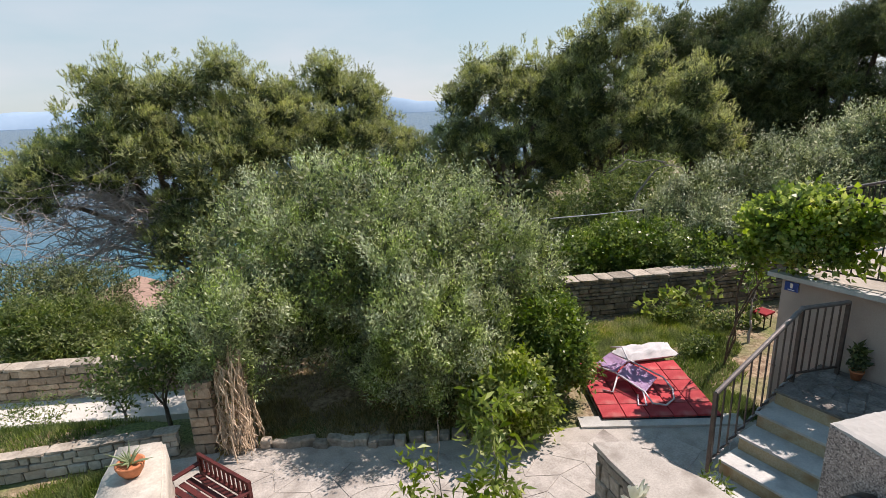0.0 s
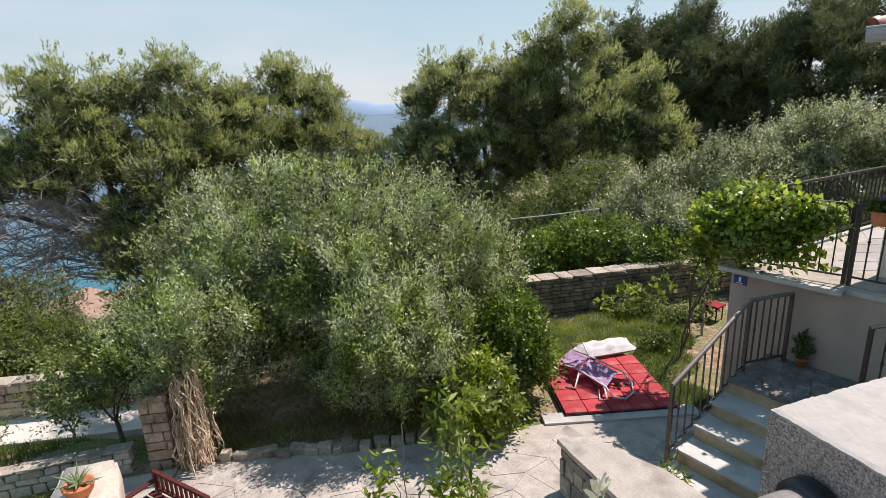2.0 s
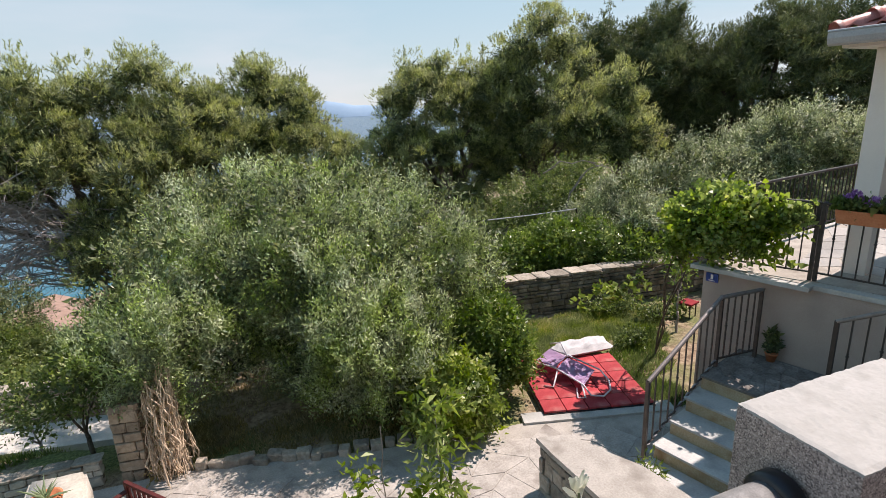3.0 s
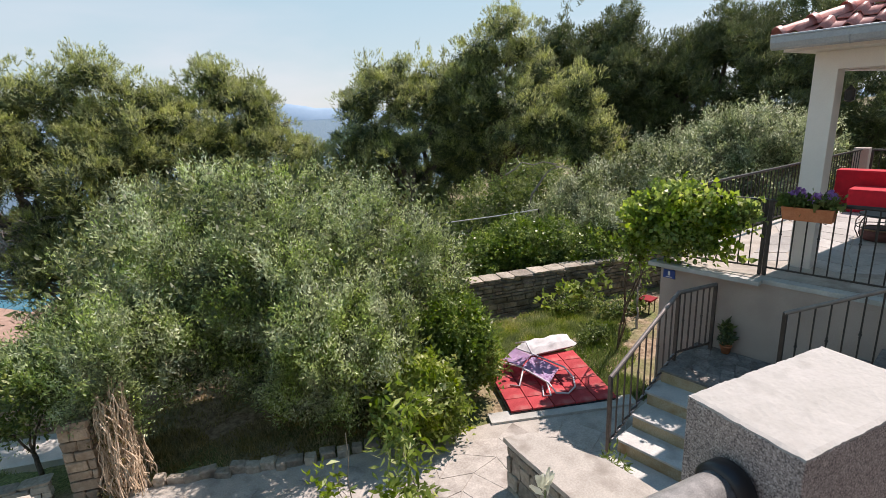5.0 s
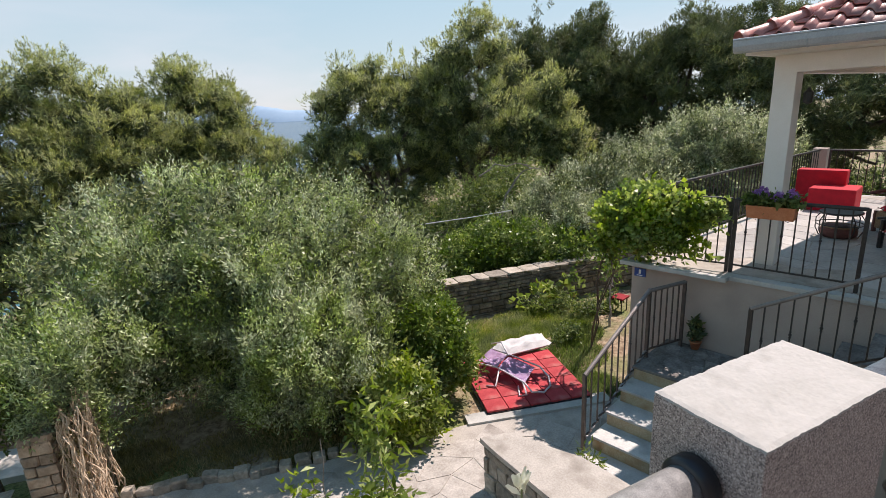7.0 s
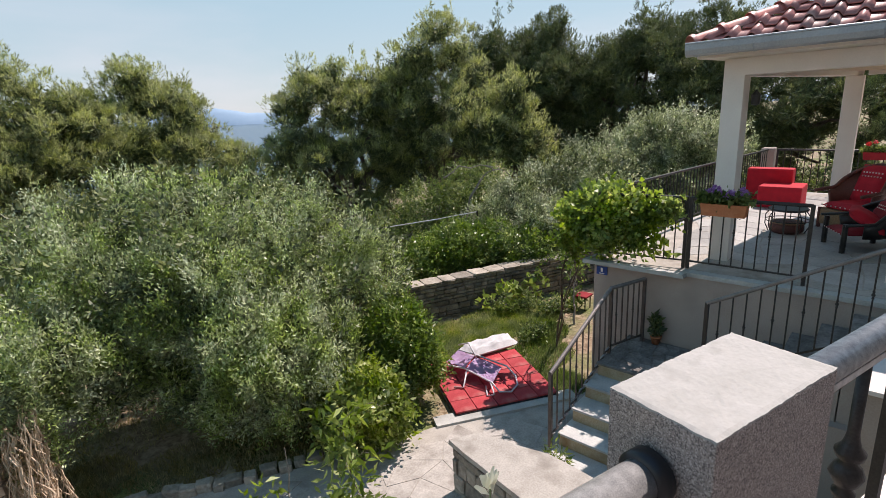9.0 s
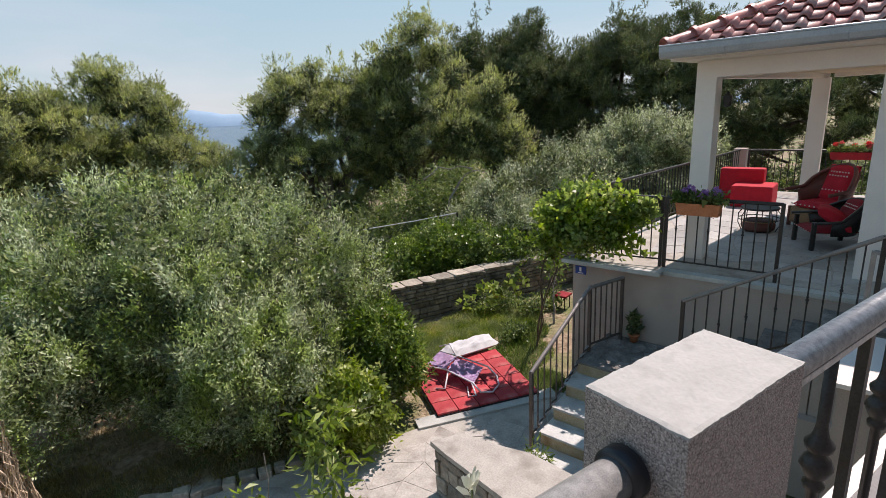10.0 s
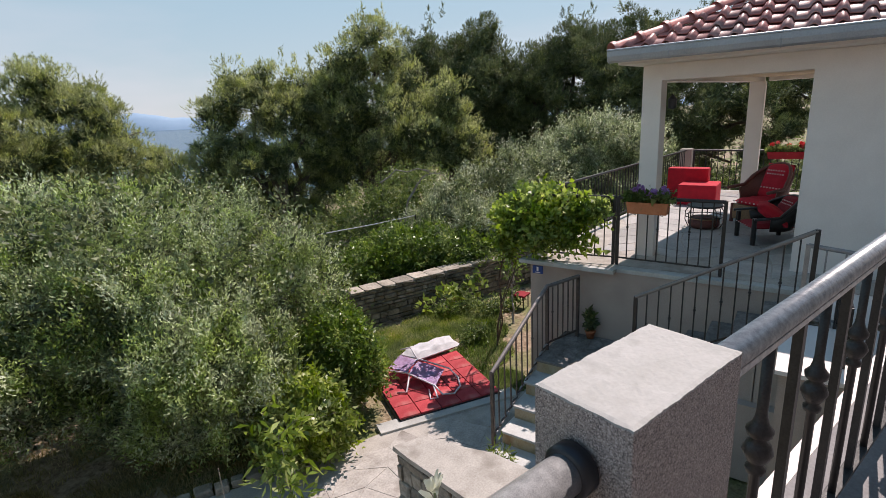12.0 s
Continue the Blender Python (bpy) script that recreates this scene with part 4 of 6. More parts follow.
# gutter
gutter = base("gutter", "grey zinc gutter under the eave", "gutter")
bm = bmesh.new()
prof = [(-0.075, 0.055), (-0.083, 0.05), (-0.083, 0.036), (-0.074, 0.03), (-0.07, -0.03), (-0.05, -0.085), (0.0, -0.105), (0.045, -0.085), (0.062, -0.03), (0.065, 0.03)]
ra = [bm.verts.new((EAVE_X - 0.08 + x, EAVE_Y + 0.04, EAVE_Z + 0.0 + z)) for x, z in prof]
rb = [bm.verts.new((EAVE_X - 0.08 + x, -5.5, EAVE_Z + 0.0 + z)) for x, z in prof]
for k in range(len(prof) - 1):
    bm.faces.new((ra[k], ra[k + 1], rb[k + 1], rb[k]))
bm.faces.new(ra)
part("trough", bm, M["zinc"], gutter, smooth=False)
for y in (1.45, 0.35, -0.75, -1.85):
    bm = tube([(EAVE_X - 0.08 + 0.069 * cos(a), y, EAVE_Z - 0.02 + 0.085 * sin(a)) for a in [pi + pi * k / 6 for k in range(7)]], 0.008, 6)
    part("bracket", bm, M["zinc"], gutter)
part("fascia", box((EAVE_X + 0.0, -5.5, EAVE_Z - 0.09), (EAVE_X + 0.03, EAVE_Y, EAVE_Z + 0.01)), M["plaster_white"], house)

# ---------------------------------------------------------------- near balcony
E1 = Vector((0.9587, -0.2845, 0))
E2 = Vector((0.2845, 0.9587, 0))
NEAR = Matrix(((E1.x, E2.x, 0, 0), (E1.y, E2.y, 0, 0), (0, 0, 1, 0), (0, 0, 0, 1)))
BAL_Z = 2.55
tagged(part("balcony_floor", box((-4.0, -3.0, BAL_Z - 0.18), (6.0, 0.53, BAL_Z), NEAR), M["balcony_tile"]), "grey balcony floor", "floor", kind="structure")
# unseen wall added behind the viewpoint, blocks sky light from that side
tagged(part("unseen_wall", box((-5.0, -1.85, 0.0), (7.0, -1.6, 5.4), NEAR), M["plaster_pink"]), "unseen plastered wall added behind the balcony", "wall", kind="structure")
tagged(part("balcony_kerb", box((0.83, 0.527, BAL_Z - 0.18), (6.0, 0.59, BAL_Z + 0.004), NEAR, bevel=0.004), M["plaster_white"]), "pale plastered edge of the balcony floor", "kerb", kind="structure")
near_pillar = base("balcony_pillar", "square balcony pillar of speckled render with white cap", "pillar")
part("shaft", box((0.515, 0.298, BAL_Z), (0.827, 0.460, 3.605), NEAR, bevel=0.003), M["granite"], near_pillar)


def rough_cap():
    bm = bmesh.new()
    n, k = 44, 24
    g = {}
    for i in range(n + 1):
        for j in range(k + 1):
            edge = i in (0, n) or j in (0, k)
            x = 0.5155 + 0.311 * i / n
            y = 0.2985 + 0.161 * j / k
            wob = (noise.noise(Vector((x * 260, y * 260, 1))) + 0.5 * noise.noise(Vector((x * 50, y * 50, 4)))) * (0.0016 if edge else 0.0)
            z = 3.609 + 0.0012 * noise.noise(Vector((x * 40, y * 40, 3))) + 0.0007 * noise.noise(Vector((x * 160, y * 160, 6))) - (0.0018 if edge else 0)
            g[i, j] = bm.verts.new((x + wob, y + wob, z))
    for i in range(n):
        for j in range(k):
            bm.faces.new((g[i, j], g[i + 1, j], g[i + 1, j + 1], g[i, j + 1]))
    rim = [g[i, 0] for i in range(n + 1)] + [g[n, j] for j in range(1, k + 1)] + [g[i, k] for i in range(n - 1, -1, -1)] + [g[0, j] for j in range(k - 1, 0, -1)]
    low = [bm.verts.new((v.co.x + 0.002 * noise.noise(v.co * 90), v.co.y, 3.604)) for v in rim]
    for a in range(len(rim)):
        b = (a + 1) % len(rim)
        bm.faces.new((rim[a], low[a], low[b], rim[b]))
    bmesh.ops.recalc_face_normals(bm, faces=bm.faces)
    bm.transform(NEAR)
    return bm


part("cap", rough_cap(), M["cap_plaster"], near_pillar, "rough white plaster cap")


def near_rail(name, s0, s1, label, first, count, gap):
    r = base(name, label, "railing")
    zc, ec = 3.517, 0.378
    a, b = NEAR @ Vector((s0, ec, zc)), NEAR @ Vector((s1, ec, zc))
    part("handrail", add_rod(bmesh.new(), a, b, 0.029, sides=28), M["tube_paint"], r, "grey hammered-paint handrail tube", smooth=True)
    part("under_bar", box((s0, ec - 0.02, zc - 0.042), (s1, ec + 0.02, zc - 0.026), NEAR, bevel=0.002), M["tube_paint"], r)
    part("bottom_bar", box((s0, ec - 0.02, BAL_Z + 0.09), (s1, ec + 0.02, BAL_Z + 0.105), NEAR, bevel=0.002), M["iron"], r)
    plain = mesh_of(box((-0.0115, -0.0115, 0), (0.0115, 0.0115, zc - 0.042 - BAL_Z - 0.105)), "baluster", M["iron"])
    fancy_bm = lathe([(0.012, 0), (0.012, 0.482), (0.021, 0.487), (0.023, 0.500), (0.015, 0.509), (0.024, 0.522), (0.034, 0.546), (0.026, 0.566), (0.015, 0.577), (0.027, 0.588), (0.030, 0.602), (0.018, 0.618), (0.014, 0.634), (0.012, 0.65), (0.012, zc - 0.042 - BAL_Z - 0.105)], 12)
    fancy = mesh_of(fancy_bm, "baluster", M["iron"], True)
    for i in range(count):
        ob = new("baluster", fancy if i % 2 == 0 else plain)
        ob.parent = r
        ob.matrix_basis = NEAR @ Matrix.Translation((first + gap * i, ec, BAL_Z + 0.105))
    return r


near_rail("balcony_railing", 0.83, 4.2, "grey tube balcony railing with dark balusters", 1.195, 15, 0.19)
left_rail = near_rail("balcony_railing", -2.5, 0.510, "grey tube balcony railing ending at the pillar", -2.4, 15, 0.19)
bm = lathe([(0.034, 0.0), (0.038, 0.004), (0.038, 0.026), (0.034, 0.030)], 28, NEAR @ Matrix.Translation((0.482, 0.378, 3.517)) @ Matrix.Rotation(pi / 2, 4, "Y"))
part("end_collar", bm, M["black_plastic"], left_rail, "black plastic end collar", smooth=True)

# ---------------------------------------------------------------- trees
def tree(name, label, foot, lobes, seed, crown, wood="bark", r0=0.14, category="tree", fork=0.4, group="", twigs=4):
    rng = np.random.default_rng(seed)
    t = base(name, label, category, group)
    skeleton_of(foot, lobes, rng, r0, wood, t, fork, twigs)
    crown(t, lobes, rng)
    return t


def olive_crown(t, lobes, rng):
    clumps = knobs(lobes, 19, 0.27, rng, under=0.45)
    leafy("crown", clumps, M["olive_leaf"], rng, 3100, 84, 0.062, 0.020, sprig=0.46, lift=1.3, spread=0.5, depth=0.5, rough=0.4, parent=t, fill=0.0, top=0.55, jitter=0.11, stray=0.3)
    # inner leaves in darkened green, so the gaps between clumps look shaded
    leafy("inner_leaves", lobes, M["shade_leaf"], rng, 2600, 8, 0.10, 0.045, sprig=0.3, lift=0.5, spread=0.6, depth=0.4, rough=0.2, parent=t, fill=0.0)


def grey_crown(t, lobes, rng):
    clumps = knobs(lobes, 10, 0.34, rng)
    leafy("crown", clumps, M["olive_grey_leaf"], rng, 1300, 60, 0.075, 0.025, sprig=0.5, lift=1.1, spread=0.5, depth=0.5, rough=0.4, parent=t, fill=0.0, top=0.55, jitter=0.12, stray=0.35)
    # darkened inner leaves again put shade into the crown's gaps
    leafy("inner_leaves", lobes, M["shade_leaf"], rng, 900, 8, 0.12, 0.05, sprig=0.3, depth=0.4, parent=t, fill=0.0)


def pine_crown(kind, puffs):
    def make(t, lobes, rng):
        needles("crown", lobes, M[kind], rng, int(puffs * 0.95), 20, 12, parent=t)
    return make


def lobes_at(*rows):
    """Lobes from bearing, distance, height and half sizes (across, up)."""
    return [(*polar(az, d, z), r, r, h) for az, d, z, r, h in rows]


# the big olive in the middle
tree("olive_tree", "broad silvery-green olive tree in an earth bed", polar(20, 8.2, 0.0),
     lobes_at((21, 8.0, 2.35, 1.35, 1.05), (9, 8.1, 1.95, 1.2, 0.9), (33, 7.9, 1.95, 1.30, 1.0), (27, 7.0, 1.55, 1.05, 0.85), (14, 7.4, 1.65, 0.85, 0.65), (37.5, 7.4, 1.45, 0.8, 0.8),
              (22, 7.5, 1.95, 0.95, 0.75), (5, 7.3, 1.2, 0.68, 0.48), (1.2, 7.4, 1.15, 0.5, 0.35), (5.5, 6.75, 1.42, 0.5, 0.36), (22, 7.25, 1.1, 0.72, 0.55), (23.5, 6.9, 1.45, 0.7, 0.55), (17.5, 7.3, 1.35, 0.6, 0.5), (25.5, 6.15, 1.2, 0.6, 0.45),
              (28, 9.2, 2.2, 1.3, 1.0), (13, 9.2, 2.2, 1.3, 1.0), (31, 6.1, 1.15, 0.66, 0.52), (10.5, 7.0, 1.12, 0.5, 0.4), (15.5, 7.3, 0.95, 0.5, 0.4), (20, 6.9, 0.65, 0.42, 0.3), (23.5, 6.4, 0.55, 0.5, 0.36), (28.5, 6.2, 0.58, 0.5, 0.4)), 21, olive_crown, "bark_grey", 0.16, fork=0.35)

# pines by the shore
tree("pine_tree", "sunlit green pine with spreading limbs above the shore", polar(3, 18.5, -2.6),
     lobes_at((-1.0, 18, 4.4, 1.2, 1.1), (3.0, 18.5, 4.3, 1.5, 1.3), (7.5, 18.5, 4.6, 1.5, 1.2), (1.0, 17.5, 2.4, 1.6, 1.2), (6.5, 17.5, 2.4, 1.7, 1.3), (11, 18.5, 3.6, 1.5, 1.3), (12.8, 19, 4.0, 0.9, 0.9), (-5, 18, 2.5, 1.1, 0.8), (8, 17.5, 0.3, 1.6, 1.2), (2.5, 17, 0.2, 1.1, 0.7), (-7.5, 18.5, 3.0, 1.0, 0.5), (4, 16.5, -1.2, 1.4, 0.5), (-9.5, 18, 2.0, 0.9, 0.7), (4, 18.2, 3.3, 1.5, 1.1), (0, 18.2, 3.2, 1.4, 1.0), (-3.6, 18, 3.3, 0.9, 0.8), (9.5, 18.2, 3.0, 1.6, 1.2), (10.5, 17.8, 1.3, 1.6, 1.2), (4.8, 17.6, 1.3, 1.4, 0.9), (12, 17.5, -0.3, 1.4, 0.8)),
     31, pine_crown("pine_needle", 1250), "bark", 0.22, fork=0.45, group="shore pines")
tree("pine_tree", "sunlit green pine with spiky top shoots", polar(16, 20, -3.0),
     lobes_at((14.5, 20, 4.0, 1.3, 1.2), (18.2, 20, 4.9, 0.45, 0.9), (20.3, 20, 4.2, 1.1, 0.9), (17, 19.5, 3.0, 1.8, 1.4), (21.5, 19.5, 2.4, 1.5, 1.3), (13, 19, 2.2, 1.7, 1.3), (24.5, 19, 1.6, 1.4, 1.1), (19, 18.5, 1.0, 1.8, 1.2), (27, 19, 1.2, 1.3, 0.9), (25, 18, -0.2, 1.6, 1.2), (22.3, 19.5, 3.7, 0.7, 0.8), (25.5, 19.2, 2.4, 0.9, 0.7), (28.8, 18.8, 0.6, 1.0, 0.8), (15.3, 19.6, 2.9, 1.6, 1.2), (19.5, 19.6, 2.9, 1.5, 1.1), (15.5, 18.8, 0.9, 1.6, 1.0)),
     32, pine_crown("pine_needle", 1150), "bark", 0.2, fork=0.45, group="shore pines")
tree("pine_tree", "tall dark green pine beside the sea gap", polar(38, 19, -1.5),
     lobes_at((32.3, 19, 3.4, 1.1, 1.3), (35.2, 19, 4.6, 1.2, 1.1), (38.5, 19, 4.4, 1.3, 1.2), (41.5, 19, 4.5, 1.1, 1.2), (34, 18.8, 2.6, 1.5, 1.0), (38, 19.4, 2.6, 1.7, 1.1), (42.5, 19.2, 3.2, 1.5, 1.3), (36.5, 20, 0.8, 1.7, 1.0), (41, 20.2, 1.2, 1.7, 1.0), (31.5, 19, 1.4, 1.2, 1.0), (34, 19.8, 0.9, 1.5, 1.0), (38.6, 20.2, 0.2, 1.6, 1.0)),
     33, pine_crown("pine_needle", 850), "bark", 0.22, fork=0.45, group="shore pines")
tree("pine_tree", "tall pine with dense sunlit crown", polar(47, 19.5, -1.0),
     lobes_at((45.0, 19.5, 5.2, 1.0, 1.3), (48.3, 19.5, 5.7, 1.1, 1.5), (44.5, 19, 4.2, 1.4, 1.3), (48, 18.5, 3.6, 1.7, 1.4), (52, 19, 4.2, 1.3, 1.2), (46, 20.6, 1.9, 1.8, 1.1), (50.5, 20.6, 2.1, 1.8, 1.0), (52.3, 17.8, 3.2, 0.8, 0.5), (48, 20.2, 3.0, 1.5, 1.0), (44.2, 19.8, 3.6, 1.3, 1.0), (43.4, 20.2, 1.9, 1.5, 1.1), (48.5, 20.5, 0.9, 1.6, 1.0)),
     34, pine_crown("pine_needle", 750), "bark", 0.24, fork=0.45, group="shore pines")
# the next three pines take the darkened needles, painted as standing in shade
tree("pine_tree", "tall pine coloured as if shaded, almost black inside", polar(55, 23, -0.5),
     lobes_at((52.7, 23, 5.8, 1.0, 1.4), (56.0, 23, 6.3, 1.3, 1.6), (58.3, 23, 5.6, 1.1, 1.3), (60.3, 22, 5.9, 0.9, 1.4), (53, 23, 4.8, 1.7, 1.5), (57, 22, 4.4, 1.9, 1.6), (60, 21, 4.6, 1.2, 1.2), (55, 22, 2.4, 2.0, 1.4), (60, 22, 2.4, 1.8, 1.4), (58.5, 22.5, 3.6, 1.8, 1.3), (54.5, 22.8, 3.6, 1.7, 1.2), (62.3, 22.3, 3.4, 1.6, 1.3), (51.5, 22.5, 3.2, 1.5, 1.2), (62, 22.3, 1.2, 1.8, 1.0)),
     35, pine_crown("shade_leaf", 1050), "bark", 0.26, fork=0.5, group="shore pines")
tree("pine_tree", "tall pine coloured as if shaded, leaning over the terrace", polar(66, 22, 0.0),
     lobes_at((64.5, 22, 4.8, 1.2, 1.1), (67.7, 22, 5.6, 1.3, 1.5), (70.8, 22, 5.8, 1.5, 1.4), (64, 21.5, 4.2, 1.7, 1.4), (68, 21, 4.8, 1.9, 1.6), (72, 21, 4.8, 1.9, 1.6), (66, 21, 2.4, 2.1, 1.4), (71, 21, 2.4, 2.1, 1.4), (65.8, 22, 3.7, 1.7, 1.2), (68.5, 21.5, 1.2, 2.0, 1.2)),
     36, pine_crown("shade_leaf", 1000), "bark", 0.26, fork=0.5, group="shore pines")
tree("pine_tree", "pine coloured as if shaded, behind the porch", polar(78, 22, 0.0),
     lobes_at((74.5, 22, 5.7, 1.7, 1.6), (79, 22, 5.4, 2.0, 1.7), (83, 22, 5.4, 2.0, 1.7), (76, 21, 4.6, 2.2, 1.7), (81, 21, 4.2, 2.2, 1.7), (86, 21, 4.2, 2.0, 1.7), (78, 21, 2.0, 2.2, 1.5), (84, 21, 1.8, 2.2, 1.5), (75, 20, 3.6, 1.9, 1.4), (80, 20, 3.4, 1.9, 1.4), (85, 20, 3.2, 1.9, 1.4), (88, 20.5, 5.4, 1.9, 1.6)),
     37, pine_crown("shade_leaf", 860), "bark", 0.26, fork=0.5, group="shore pines")
tree("pine_tree", "green pine beyond the terrace", polar(92, 20, 0.0),
     lobes_at((89, 20, 4.0, 1.6, 1.6), (93, 20, 5.0, 1.8, 1.6), (91, 19, 2.4, 1.9, 1.5), (96, 20, 3.2, 1.9, 1.6)), 38, pine_crown("pine_needle", 350), "bark", 0.22, fork=0.5, group="shore pines")

tree("pine_tree", "small sunlit pine in front of the dark pines", polar(56.5, 17.2, -0.6),
     lobes_at((55.8, 18, 4.1, 0.35, 0.6), (57.2, 18, 3.0, 0.55, 0.55), (55.4, 18, 2.6, 0.45, 0.5), (58.2, 18, 2.0, 0.5, 0.5)),
     39, pine_crown("pine_needle", 190), "bark", 0.14, fork=0.5, group="shore pines")

# grey-green olives right of the lawn
tree("olive_tree", "grey-green olive tree behind the garden wall", polar(59, 13.5, -0.2),
     lobes_at((53, 13.0, 1.0, 0.8, 0.7), (56, 13.2, 1.35, 0.8, 0.7), (59.3, 13.3, 1.75, 0.85, 0.8), (61.8, 13.6, 2.0, 0.8, 0.8), (64.5, 13.5, 2.1, 0.9, 0.8), (60.5, 12.6, 0.9, 0.9, 0.7), (55, 12.4, 0.7, 0.8, 0.6), (64.5, 12.9, 1.0, 0.9, 0.8), (57.8, 12.4, 0.9, 0.7, 0.6)), 41, grey_crown, "bark_grey", 0.13, group="garden olives")
tree("olive_tree", "grey-green olive tree beside the terrace", polar(69, 14.5, 0.0),
     lobes_at((66.8, 14.5, 2.3, 0.9, 0.8), (69.3, 14.5, 2.6, 0.8, 0.75), (72.2, 14.5, 2.85, 0.85, 0.8), (75, 14.8, 2.5, 0.9, 0.9), (67.5, 13.8, 1.4, 1.0, 0.8), (70.5, 13.9, 1.7, 0.9, 0.8), (73.5, 14, 1.7, 1.1, 0.9)), 42, grey_crown, "bark_grey", 0.13, group="garden olives")


def shrub(name, label, foot, lobes, seed, kind, sprigs, per, length, width, wood="twig", r0=0.03, category="shrub", sprig=0.2, lift=0.4, spread=0.8, fill=0.4, rough=0.25, droop=0.0, group=""):
    return tree(name, label, foot, lobes, seed, lambda t, lb, rng: leafy("crown", lb, M[kind], rng, sprigs, per, length, width, sprig=sprig, lift=lift, spread=spread, rough=rough, parent=t, fill=fill, droop=droop), wood, r0, category, 0.35, group, 2)


shrub("hedge", "bright green ivy hedge behind the stone wall", polar(50, 11.8, -0.3), lobes_at((45, 11.6, 0.5, 0.8, 0.55), (49, 11.8, 0.9, 0.8, 0.6), (53, 11.8, 0.9, 0.8, 0.6), (57, 11.6, 0.8, 0.8, 0.55), (47, 12.5, 0.3, 0.9, 0.6)), 51, "citrus_leaf", 3600, 7, 0.075, 0.045, category="hedge")
shrub("hedge", "dark green shrubs under the pines", polar(38, 14, -0.9), lobes_at((34, 14, -0.2, 1.2, 0.9), (38.5, 14, 0.3, 1.2, 0.9), (43, 14, 0.6, 1.2, 1.0), (47, 14.5, 1.2, 1.2, 1.0), (51.5, 15, 1.6, 1.2, 1.0)), 52, "shrub_leaf", 5200, 8, 0.075, 0.032, category="hedge")
shrub("citrus_bush", "leafy green lemon bush beside the red mat", (4.35, 5.1, 0.0), [(4.42, 5.05, 0.95, 0.55, 0.55, 0.55), (4.2, 5.35, 0.7, 0.5, 0.5, 0.5), (4.55, 4.8, 0.6, 0.42, 0.42, 0.42), (4.1, 4.95, 0.5, 0.45, 0.45, 0.45)], 53, "citrus_leaf", 1500, 8, 0.075, 0.034, category="bush")
shrub("citrus_bush", "bright yellow-green young lemon bush", (3.35, 4.55, 0.0), [(3.35, 4.5, 0.72, 0.42, 0.42, 0.42), (3.15, 4.62, 0.42, 0.36, 0.36, 0.34), (3.55, 4.45, 0.42, 0.34, 0.34, 0.36)], 54, "bright_leaf", 850, 7, 0.085, 0.042, category="bush")
shrub("lemon_sapling", "tall young lemon shoot with long pale leaves", (1.75, 2.68, 0.0), [(1.74, 2.66, 2.0, 0.13, 0.13, 0.22), (1.80, 2.62, 1.72, 0.17, 0.17, 0.2), (1.70, 2.70, 1.45, 0.18, 0.18, 0.25), (1.78, 2.66, 1.1, 0.2, 0.2, 0.25)], 55, "bright_leaf", 95, 5, 0.11, 0.035, r0=0.014, category="sapling", fill=0, droop=0.25)
shrub("sapling", "small leafy shoot in the planting bed", (1.24, 2.93, 0.0), [(1.25, 2.93, 1.52, 0.07, 0.07, 0.1), (1.27, 2.92, 1.3, 0.08, 0.08, 0.1)], 56, "bright_leaf", 22, 5, 0.09, 0.03, r0=0.008, category="sapling", fill=0, droop=0.2)
shrub("gate_shrub", "dark glossy shrub beside the stone post", (-0.35, 7.3, -0.1), [(-0.35, 7.35, 1.0, 0.5, 0.5, 0.45), (-0.75, 7.5, 0.85, 0.4, 0.4, 0.35), (0.0, 7.4, 1.2, 0.45, 0.45, 0.35)], 57, "shrub_leaf", 520, 8, 0.062, 0.032, r0=0.03, wood="bark", fill=0.15, rough=0.6)
# the darkest of these carry the pine's shade in their leaf colour
for k, (az, d, z, r, h, kind, n) in enumerate(((-7, 13.2, -0.4, 0.8, 0.7, "shrub_leaf", 1500), (-3.0, 13.2, -1.1, 0.8, 0.5, "shade_leaf", 1300), (-10.5, 13.2, 0.0, 0.9, 0.8, "shrub_leaf", 1500), (-9, 15, 0.0, 1.4, 1.2, "shade_leaf", 2000), (-2, 15.5, -1.5, 1.2, 0.7, "shade_leaf", 1500))):
    shrub("shrub", "grey-green shrub on the slope", polar(az, d, z - h - 0.3), lobes_at((az - 1.5, d, z, r * 0.8, h * 0.8), (az + 2, d + 0.3, z - 0.15, r * 0.8, h * 0.7), (az, d - 0.4, z - 0.25, r * 0.7, h * 0.6)), 60 + k, kind, n, 8, 0.09, 0.03, group="slope shrubs")


shrub("terrace_hedge", "dense dark shrubs behind the terrace", (16.5, 0.5, -0.2), [(16.5, 3.4, 0.9, 1.3, 1.3, 1.2), (16.8, 1.4, 1.0, 1.4, 1.4, 1.25), (16.6, -0.8, 1.3, 1.4, 1.4, 1.5), (16.4, -3.0, 1.5, 1.4, 1.4, 1.6), (17.5, 4.5, 1.2, 1.5, 1.5, 1.3), (17.6, -1.6, 2.4, 1.3, 1.2, 1.2)], 70, "shrub_leaf", 3800, 8, 0.09, 0.04, category="hedge")
shrub("twiggy_bush", "sparse grey-leaved bush with bare twigs by the lane", (-0.95, 9.0, -0.7), [(-1.05, 9.0, 0.1, 0.3, 0.3, 0.3), (-0.75, 9.0, -0.15, 0.25, 0.25, 0.25), (-1.3, 9.1, -0.2, 0.25, 0.25, 0.2)], 71, "olive_grey_leaf", 110, 6, 0.06, 0.02, r0=0.025, fill=0)
